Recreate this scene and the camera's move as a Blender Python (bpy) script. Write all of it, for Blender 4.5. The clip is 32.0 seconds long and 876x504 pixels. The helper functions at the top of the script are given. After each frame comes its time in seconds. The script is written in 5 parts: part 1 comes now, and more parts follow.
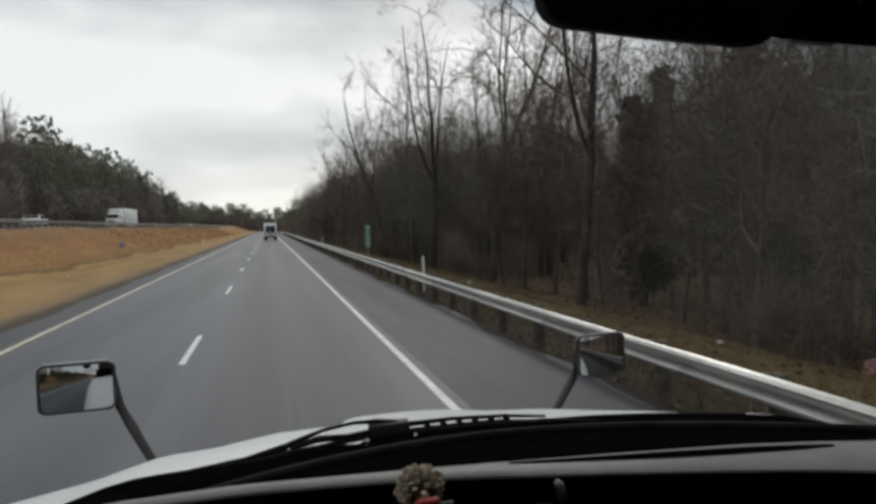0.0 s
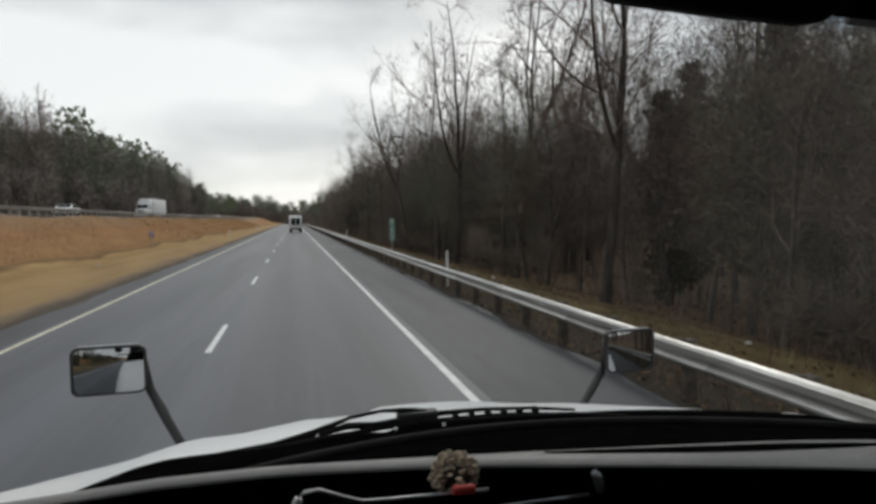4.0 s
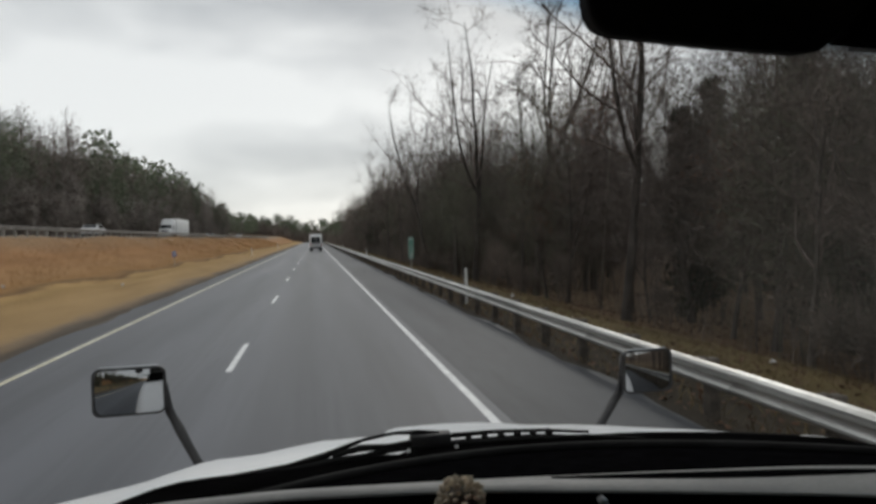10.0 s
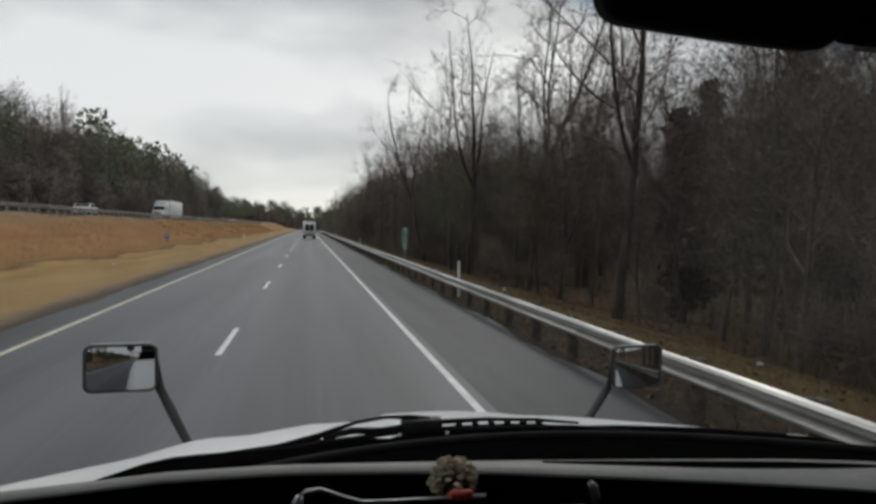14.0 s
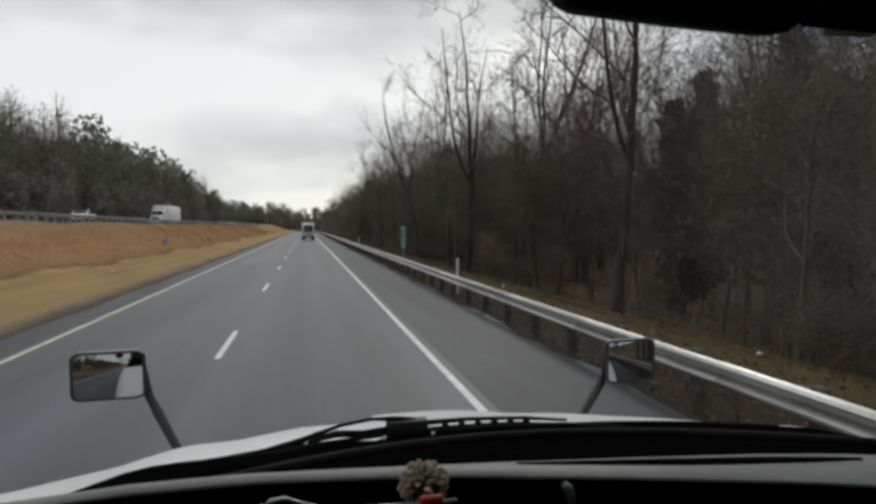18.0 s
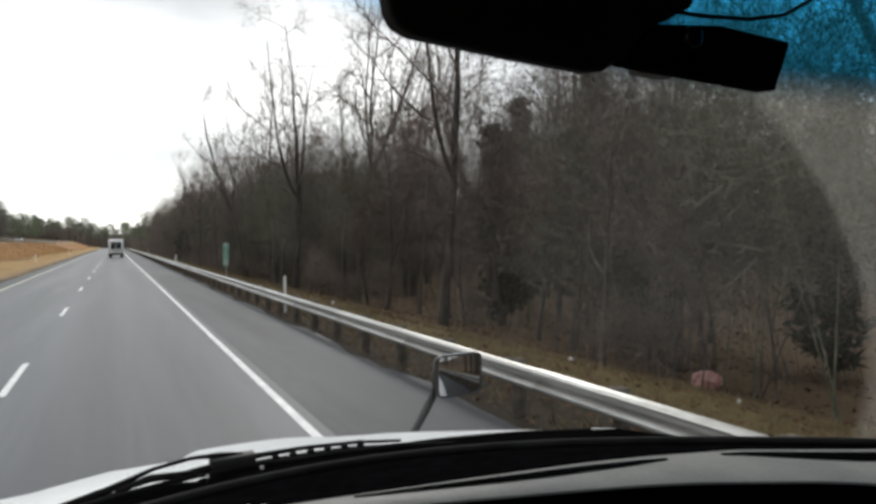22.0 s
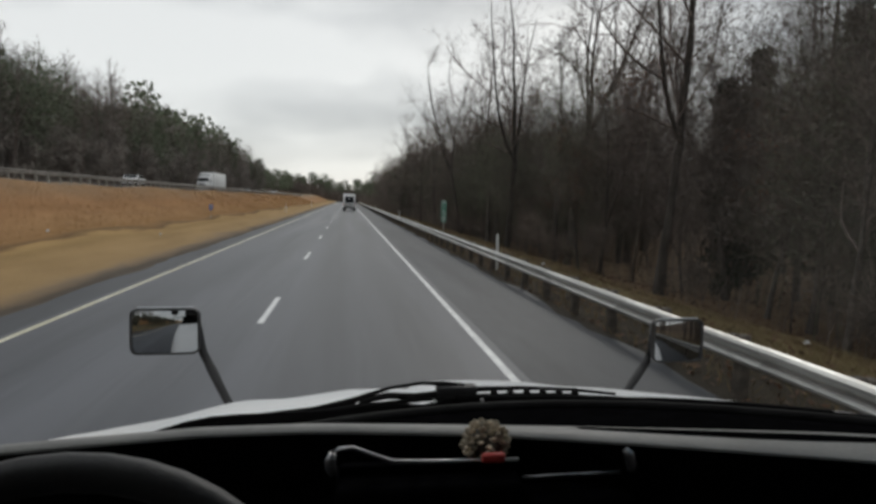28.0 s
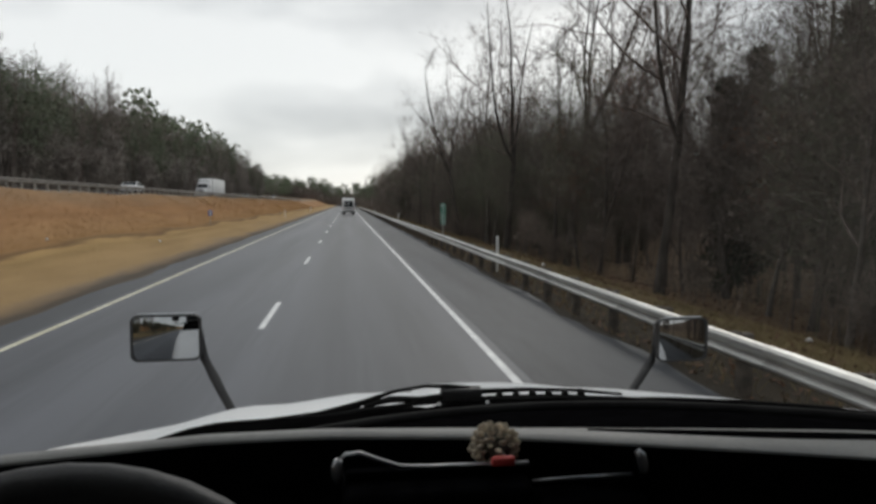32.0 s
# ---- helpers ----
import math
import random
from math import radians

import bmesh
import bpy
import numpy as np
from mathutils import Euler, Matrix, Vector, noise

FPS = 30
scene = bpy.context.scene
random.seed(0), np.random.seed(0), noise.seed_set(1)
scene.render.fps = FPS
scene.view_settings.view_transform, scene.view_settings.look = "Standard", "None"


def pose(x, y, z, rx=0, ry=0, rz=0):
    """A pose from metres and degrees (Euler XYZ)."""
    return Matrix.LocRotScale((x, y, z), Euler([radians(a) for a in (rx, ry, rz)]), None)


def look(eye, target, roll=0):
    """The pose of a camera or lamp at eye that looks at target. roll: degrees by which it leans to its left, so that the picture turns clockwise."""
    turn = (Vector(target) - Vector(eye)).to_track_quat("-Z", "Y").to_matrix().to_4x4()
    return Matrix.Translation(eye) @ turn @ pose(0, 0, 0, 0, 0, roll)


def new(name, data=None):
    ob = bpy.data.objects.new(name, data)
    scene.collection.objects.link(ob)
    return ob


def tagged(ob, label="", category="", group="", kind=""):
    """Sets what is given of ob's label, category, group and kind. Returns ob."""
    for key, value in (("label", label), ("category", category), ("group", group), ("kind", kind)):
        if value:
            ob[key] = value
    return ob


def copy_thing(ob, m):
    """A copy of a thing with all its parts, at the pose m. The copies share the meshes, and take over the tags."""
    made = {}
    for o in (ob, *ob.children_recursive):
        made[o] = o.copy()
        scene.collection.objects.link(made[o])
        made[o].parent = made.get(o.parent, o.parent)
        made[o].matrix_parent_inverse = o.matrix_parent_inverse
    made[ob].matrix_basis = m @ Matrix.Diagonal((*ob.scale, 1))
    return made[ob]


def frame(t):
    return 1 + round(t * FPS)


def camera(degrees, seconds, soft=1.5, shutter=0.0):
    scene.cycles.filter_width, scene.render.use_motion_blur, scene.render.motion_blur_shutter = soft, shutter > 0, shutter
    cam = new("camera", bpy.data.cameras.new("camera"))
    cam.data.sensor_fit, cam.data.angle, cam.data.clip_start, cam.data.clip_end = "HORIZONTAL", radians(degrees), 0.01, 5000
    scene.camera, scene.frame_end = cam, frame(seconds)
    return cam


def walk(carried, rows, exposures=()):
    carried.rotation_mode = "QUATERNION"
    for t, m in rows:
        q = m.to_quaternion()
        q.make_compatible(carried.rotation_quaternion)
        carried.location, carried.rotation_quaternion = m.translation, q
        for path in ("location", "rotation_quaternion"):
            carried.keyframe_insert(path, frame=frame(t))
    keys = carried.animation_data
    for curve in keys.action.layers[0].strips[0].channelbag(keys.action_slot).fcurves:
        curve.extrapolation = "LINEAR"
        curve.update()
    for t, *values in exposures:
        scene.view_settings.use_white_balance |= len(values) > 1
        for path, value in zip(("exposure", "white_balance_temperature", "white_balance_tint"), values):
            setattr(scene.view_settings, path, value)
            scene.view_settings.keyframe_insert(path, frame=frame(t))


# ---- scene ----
cam = camera(68.9, 32.0, soft=3.2)
# seconds, place (metres), yaw, pitch, roll
ROWS = [
    (0.0, -0.010, -0.007, 2.292, -14.87, -2.70, 1.96),
    (0.5, 0.005, 0.007, 2.296, -15.02, -3.45, 2.64),
    (1.0, -0.007, 0.001, 2.291, -14.25, -3.21, 1.87),
    (1.5, -0.004, 0.001, 2.292, -13.67, -2.92, 2.01),
    (2.0, -0.006, -0.005, 2.288, -12.70, -3.06, 1.94),
    (2.5, -0.007, 0.000, 2.291, -12.90, -3.39, 1.70),
    (3.0, -0.017, 0.018, 2.273, -13.02, -3.85, 1.18),
    (3.5, -0.029, 0.015, 2.273, -12.87, -3.23, 1.15),
    (5.5, -0.021, 0.008, 2.287, -11.86, -2.97, 0.67),
    (6.0, -0.012, 0.004, 2.273, -11.23, -3.24, 0.90),
    (6.5, -0.007, -0.005, 2.278, -11.65, -2.90, 0.51),
    (7.0, 0.017, -0.012, 2.296, -11.56, -2.91, 1.84),
    (7.5, -0.006, 0.008, 2.278, -11.61, -4.03, 0.87),
    (8.0, 0.006, 0.005, 2.287, -11.51, -3.91, 1.46),
    (8.5, 0.034, 0.002, 2.298, -11.28, -3.26, 2.36),
    (9.0, 0.021, 0.001, 2.297, -11.57, -1.65, 2.51),
    (9.5, 0.020, 0.004, 2.291, -12.12, -1.97, 2.27),
    (10.0, -0.011, -0.009, 2.289, -10.99, -1.48, 1.50),
    (10.5, -0.003, -0.010, 2.293, -9.41, -1.50, 1.47),
    (11.0, 0.006, -0.019, 2.303, -11.11, -1.07, 1.92),
    (11.5, -0.006, -0.017, 2.292, -11.14, -1.71, 0.83),
    (12.0, -0.010, -0.023, 2.293, -10.87, -1.55, 0.41),
    (12.5, 0.005, -0.021, 2.292, -11.26, -1.87, 0.92),
    (13.0, -0.004, -0.016, 2.285, -11.11, -2.17, 0.44),
    (13.5, -0.028, -0.014, 2.275, -11.48, -2.20, -0.73),
    (15.5, -0.006, -0.011, 2.274, -11.79, -2.05, -0.42),
    (16.0, -0.031, -0.001, 2.265, -11.63, -2.55, -1.26),
    (16.5, -0.010, 0.004, 2.263, -11.40, -2.59, -0.67),
    (17.0, 0.020, 0.001, 2.273, -11.52, -2.49, 0.48),
    (17.5, 0.012, -0.003, 2.274, -11.23, -2.08, 0.46),
    (18.0, 0.030, -0.001, 2.276, -11.62, -2.38, 0.79),
    (18.5, 0.010, 0.010, 2.267, -12.58, -2.51, -0.06),
    (19.0, 0.028, -0.003, 2.285, -13.47, -2.01, 0.94),
    (19.5, -0.013, 0.005, 2.273, -15.12, -1.53, -0.67),
    (20.0, 0.018, 0.036, 2.300, -23.08, -2.12, 1.18),
    (20.5, 0.055, 0.049, 2.297, -30.79, -2.67, 2.50),
    (21.0, 0.051, 0.035, 2.302, -29.75, -1.55, 2.30),
    (21.5, 0.033, 0.027, 2.293, -28.65, -1.14, 1.65),
    (22.0, 0.031, 0.030, 2.288, -26.89, -1.17, 0.90),
    (22.5, 0.024, 0.029, 2.285, -24.78, -1.48, 0.40),
    (23.0, 0.029, 0.024, 2.287, -22.72, -1.15, 0.66),
    (23.5, 0.032, 0.016, 2.289, -21.43, -1.47, 1.05),
    (24.0, 0.020, 0.001, 2.294, -18.29, -1.83, 1.28),
    (24.5, 0.020, -0.003, 2.291, -16.08, -2.26, 1.16),
    (25.0, -0.004, -0.021, 2.283, -10.83, -2.37, 0.58),
    (25.5, 0.002, -0.031, 2.284, -8.90, -2.08, 0.58),
    (26.0, 0.001, -0.037, 2.286, -6.77, -2.83, 0.40),
    (26.5, -0.013, -0.038, 2.280, -7.09, -2.55, -0.18),
    (28.5, -0.016, 0.015, 2.254, -8.22, -5.04, -0.97),
    (29.0, -0.015, 0.022, 2.254, -8.56, -5.01, -0.75),
    (29.5, -0.024, 0.020, 2.254, -9.15, -4.88, -0.93),
    (30.0, -0.022, 0.011, 2.261, -8.19, -4.11, -0.18),
    (30.5, -0.023, 0.004, 2.265, -8.32, -3.59, -0.19),
    (31.0, -0.028, 0.012, 2.254, -7.75, -4.10, -0.35),
    (31.5, -0.010, 0.010, 2.258, -7.88, -3.97, 0.19),
    (32.0, -0.021, 0.018, 2.251, -8.11, -4.39, -0.23),
]
EXPOSURES = [(0.0, 0.05), (7.0, 0.12), (9.5, 0.05), (11.5, -0.16), (13.0, -0.16), (15.5, 0.0), (19.7, 0.0), (20.2, 0.2), (20.7, 0.68), (22.5, 0.65), (23.5, 0.45), (24.5, 0.0), (25.2, -0.2), (26.3, -0.22), (28.5, 0.0), (30.0, 0.12), (32.0, 0.05)]
walk(cam, [(t, pose(x, y, z, 90 + pitch, roll, yaw)) for t, x, y, z, yaw, pitch, roll in ROWS], EXPOSURES)

# ---- overcast daylight ----
world = bpy.data.worlds.new("overcast")
scene.world = world
world.use_nodes = True
wn, wl = world.node_tree.nodes, world.node_tree.links
wn.clear()
w_out, w_bg = wn.new("ShaderNodeOutputWorld"), wn.new("ShaderNodeBackground")
w_sky, w_mix, w_dim = wn.new("ShaderNodeTexSky"), wn.new("ShaderNodeMix"), wn.new("ShaderNodeMix")
w_sky.sky_type, w_sky.sun_disc = "NISHITA", False
w_sky.sun_elevation, w_sky.sun_rotation = radians(32), radians(20)
w_co, w_map, w_noise, w_ramp = wn.new("ShaderNodeTexCoord"), wn.new("ShaderNodeMapping"), wn.new("ShaderNodeTexNoise"), wn.new("ShaderNodeValToRGB")
w_map.inputs["Scale"].default_value = (1.0, 1.0, 2.4)
w_map.inputs["Location"].default_value = (3.1, 0.4, 0.2)
w_noise.inputs["Scale"].default_value, w_noise.inputs["Detail"].default_value, w_noise.inputs["Roughness"].default_value = 2.6, 5.0, 0.48
w_ramp.color_ramp.elements[0].position, w_ramp.color_ramp.elements[0].color = 0.36, (0.47, 0.49, 0.505, 1)
w_ramp.color_ramp.elements[1].position, w_ramp.color_ramp.elements[1].color = 0.63, (0.93, 0.94, 0.93, 1)
w_dim.data_type = w_mix.data_type = "RGBA"
w_dim.blend_type = "MULTIPLY"
w_dim.inputs[0].default_value = 1.0
w_dim.inputs[7].default_value = (0.1, 0.1, 0.1, 1)
w_mix.inputs[0].default_value = 0.9
wl.new(w_co.outputs["Generated"], w_map.inputs["Vector"])
wl.new(w_map.outputs["Vector"], w_noise.inputs["Vector"])
wl.new(w_noise.outputs["Fac"], w_ramp.inputs["Fac"])
wl.new(w_sky.outputs["Color"], w_dim.inputs[6])
wl.new(w_dim.outputs[2], w_mix.inputs[6])
wl.new(w_ramp.outputs["Color"], w_mix.inputs[7])
wl.new(w_mix.outputs[2], w_bg.inputs["Color"])
w_bg.inputs["Strength"].default_value = 1.0
wl.new(w_bg.outputs["Background"], w_out.inputs["Surface"])
sun = new("sun", bpy.data.lights.new("sun", "SUN"))
sun.data.energy, sun.data.angle, sun.data.color = 0.6, radians(14), (1.0, 0.96, 0.9)
sun.matrix_world = look((20, 60, 50), (0, 0, 0))

# ---- materials ----
def mat(name, a, b=None, scale=4.0, rough=0.7, metal=0.0, bump=0.0, stretch=(1, 1, 1), fine=0.35, spread=0.0, coords="Object", spec=0.5):
    """Base colour a to b by broad noise, with fine grain; spread: how far each piece differs from the next."""
    m = bpy.data.materials.new(name)
    m.use_nodes = True
    n, l = m.node_tree.nodes, m.node_tree.links
    bs = n["Principled BSDF"]
    bs.inputs["Roughness"].default_value, bs.inputs["Metallic"].default_value = rough, metal
    bs.inputs["Specular IOR Level"].default_value = spec
    b = b or tuple(min(1, c * 1.25) for c in a)
    co, mp = n.new("ShaderNodeTexCoord"), n.new("ShaderNodeMapping")
    mp.inputs["Scale"].default_value = stretch
    l.new(co.outputs[coords], mp.inputs["Vector"])
    big, small = n.new("ShaderNodeTexNoise"), n.new("ShaderNodeTexNoise")
    big.inputs["Scale"].default_value, big.inputs["Detail"].default_value = scale, 4
    small.inputs["Scale"].default_value, small.inputs["Detail"].default_value = scale * 14, 3
    for q in (big, small):
        l.new(mp.outputs["Vector"], q.inputs["Vector"])
    add = n.new("ShaderNodeMath")
    add.operation = "MULTIPLY_ADD"
    add.inputs[1].default_value = fine
    l.new(small.outputs["Fac"], add.inputs[0])
    l.new(big.outputs["Fac"], add.inputs[2])
    rp = n.new("ShaderNodeValToRGB")
    rp.color_ramp.elements[0].position, rp.color_ramp.elements[1].position = 0.38 + fine * 0.4, 0.62 + fine * 0.6
    rp.color_ramp.elements[0].color, rp.color_ramp.elements[1].color = (*a, 1), (*b, 1)
    l.new(add.outputs[0], rp.inputs["Fac"])
    out = rp.outputs["Color"]
    if spread:
        info, hsv, sc = n.new("ShaderNodeObjectInfo"), n.new("ShaderNodeHueSaturation"), n.new("ShaderNodeMapRange")
        sc.inputs["To Min"].default_value, sc.inputs["To Max"].default_value = 1 - spread, 1 + spread
        l.new(info.outputs["Random"], sc.inputs["Value"])
        l.new(sc.outputs["Result"], hsv.inputs["Value"])
        l.new(out, hsv.inputs["Color"])
        out = hsv.outputs["Color"]
    l.new(out, bs.inputs["Base Color"])
    if bump:
        bp = n.new("ShaderNodeBump")
        bp.inputs["Strength"].default_value, bp.inputs["Distance"].default_value = bump, 0.02
        l.new(add.outputs[0], bp.inputs["Height"])
        l.new(bp.outputs["Normal"], bs.inputs["Normal"])
    return m


M = {
    "lane": mat("asphalt_lane", (0.040, 0.045, 0.055), (0.083, 0.089, 0.104), 0.5, 0.5, bump=0.25, stretch=(1.6, 0.06, 1), fine=0.3),
    "shoulder": mat("asphalt_shoulder", (0.026, 0.029, 0.035), (0.055, 0.060, 0.069), 0.7, 0.6, bump=0.4, stretch=(1.2, 0.12, 1), fine=0.4),
    "white_line": mat("white_road_paint", (0.62, 0.63, 0.64), (0.82, 0.83, 0.83), 3, 0.55, bump=0.1),
    "yellow_line": mat("yellow_road_paint", (0.56, 0.52, 0.36), (0.70, 0.68, 0.55), 2, 0.6, bump=0.1),
    "steel": mat("galvanised_steel", (0.30, 0.295, 0.28), (0.58, 0.58, 0.56), 2.2, 0.34, 0.9, stretch=(1, 0.25, 3), spread=0.15),
    "old_steel": mat("weathered_rail_steel", (0.14, 0.13, 0.12), (0.26, 0.25, 0.235), 3, 0.6, 0.3, spread=0.15),
    "pale_post": mat("pale_post", (0.30, 0.29, 0.27), (0.44, 0.43, 0.40), 5, 0.75, spread=0.15),
    "pale_wood": mat("bleached_dead_wood", (0.17, 0.15, 0.13), (0.30, 0.27, 0.24), 4, 0.9, bump=0.3),
    "sign_blue": mat("blue_sign_sheeting", (0.03, 0.09, 0.38), (0.05, 0.13, 0.46), 5, 0.45),
    "bag": mat("faded_pink_bag", (0.42, 0.20, 0.19), (0.60, 0.36, 0.34), 12, 0.6, bump=0.4),
    "post": mat("weathered_post", (0.055, 0.047, 0.040), (0.12, 0.102, 0.084), 8, 0.85, bump=0.3, spread=0.2),
    "bark": mat("grey_bark", (0.042, 0.036, 0.032), (0.110, 0.096, 0.085), 5, 0.95, bump=0.6, stretch=(1, 1, 0.25), spread=0.3),
    "twig": mat("brown_twigs", (0.094, 0.076, 0.068), (0.190, 0.156, 0.138), 3, 0.95, spread=0.3),
    "twig_olive": mat("olive_twigs", (0.084, 0.086, 0.062), (0.165, 0.166, 0.122), 3, 0.95, spread=0.3),
    "twig_grey": mat("grey_twigs", (0.112, 0.100, 0.090), (0.220, 0.197, 0.176), 3, 0.95, spread=0.3),
    # grey twigs of the far woods, with distance haze mixed into the colour
    "twig_hazed": mat("haze_lightened_twigs", (0.172, 0.151, 0.136), (0.310, 0.277, 0.250), 0.4, 0.95),
    "pine_bark": mat("pine_bark", (0.05, 0.034, 0.024), (0.12, 0.085, 0.06), 6, 0.95, bump=0.6, stretch=(1, 1, 0.3), spread=0.25),
    "needle": mat("pine_needles", (0.080, 0.100, 0.064), (0.172, 0.198, 0.128), 1.2, 0.75, spread=0.3),
    "cedar": mat("cedar_foliage", (0.016, 0.022, 0.013), (0.040, 0.048, 0.027), 1.5, 0.8, spread=0.25),
    "brush": mat("thicket_stems", (0.105, 0.087, 0.075), (0.208, 0.171, 0.146), 0.5, 0.95),
    "dead_leaf": mat("dead_oak_leaves", (0.14, 0.045, 0.018), (0.28, 0.10, 0.035), 3, 0.8),
    "brown_leaf": mat("brown_leaves", (0.075, 0.040, 0.024), (0.15, 0.085, 0.05), 2, 0.85),
    "straw": mat("dry_grass_blades", (0.36, 0.25, 0.11), (0.52, 0.39, 0.20), 0.35, 0.9),
    "sedge": mat("broomsedge_blades", (0.33, 0.185, 0.075), (0.50, 0.32, 0.15), 0.3, 0.9),
    # weeds darkened in colour to carry the shadow below the guardrail
    "rail_grass": mat("weeds_with_rail_shadow", (0.040, 0.033, 0.025), (0.076, 0.061, 0.042), 0.6, 0.95),
    "verge_grass": mat("verge_grass_blades", (0.130, 0.100, 0.050), (0.235, 0.180, 0.092), 0.5, 0.9),
    "white_paint": mat("white_truck_paint", (0.66, 0.67, 0.68), (0.74, 0.75, 0.76), 1.5, 0.28, fine=0.1),
    "hood_paint": mat("white_hood_paint", (0.78, 0.80, 0.82), (0.86, 0.87, 0.88), 2.5, 0.3, fine=0.25),
    "van_paint": mat("white_van_paint", (0.74, 0.75, 0.76), (0.86, 0.87, 0.87), 1.5, 0.35, fine=0.1),
    "trailer": mat("white_trailer_panel", (0.62, 0.63, 0.63), (0.76, 0.77, 0.77), 0.6, 0.45, spread=0.05),
    "black_plastic": mat("black_plastic", (0.010, 0.010, 0.011), (0.020, 0.020, 0.021), 14, 0.55, bump=0.1),
    "mirror_shell": mat("glossy_black_mirror_shell", (0.014, 0.014, 0.015), (0.026, 0.026, 0.027), 14, 0.28),
    "rubber": mat("black_rubber", (0.006, 0.006, 0.006), (0.013, 0.013, 0.013), 10, 0.85, spec=0.12),
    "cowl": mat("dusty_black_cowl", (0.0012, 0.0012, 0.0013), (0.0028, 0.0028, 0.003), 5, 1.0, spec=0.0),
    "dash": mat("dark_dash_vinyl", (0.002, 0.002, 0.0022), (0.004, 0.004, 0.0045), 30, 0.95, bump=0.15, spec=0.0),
    "pad": mat("grey_dash_pad", (0.16, 0.16, 0.155), (0.21, 0.21, 0.20), 9, 0.55, bump=0.12),
    "case": mat("matte_black_case", (0.004, 0.004, 0.004), (0.009, 0.009, 0.009), 12, 0.95, spec=0.0),
    "lining": mat("dark_cab_lining", (0.020, 0.020, 0.021), (0.034, 0.034, 0.035), 12, 0.9, spec=0.2),
    "chrome": mat("brushed_metal_trim", (0.26, 0.26, 0.27), (0.40, 0.40, 0.41), 10, 0.35, 0.9),
    "cone": mat("pinecone_scales", (0.32, 0.24, 0.15), (0.80, 0.72, 0.58), 90, 0.85, bump=0.3, spread=0.4),
    "red": mat("red_plastic", (0.42, 0.035, 0.035), (0.55, 0.07, 0.06), 20, 0.45),
    "mirror": mat("mirror_glass", (0.36, 0.37, 0.38), (0.42, 0.43, 0.44), 3, 0.03, 1.0, fine=0.1),
    "dark_glass": mat("dark_vehicle_glass", (0.012, 0.015, 0.018), (0.02, 0.024, 0.028), 2, 0.08),
    "tail_red": mat("red_lens", (0.35, 0.01, 0.01), (0.45, 0.02, 0.02), 10, 0.25),
    "lamp_glass": mat("headlamp_lens", (0.6, 0.6, 0.58), (0.75, 0.75, 0.72), 10, 0.15),
    "sign_green": mat("green_sign_sheeting", (0.010, 0.16, 0.10), (0.018, 0.22, 0.14), 6, 0.4),
    "sign_white": mat("white_sign_sheeting", (0.62, 0.64, 0.63), (0.74, 0.75, 0.74), 6, 0.4),
    "grey_car": mat("silver_car_paint", (0.40, 0.42, 0.44), (0.50, 0.52, 0.54), 2, 0.3, 0.3),
    "litter": mat("white_litter", (0.5, 0.5, 0.5), (0.7, 0.7, 0.7), 20, 0.6),
}


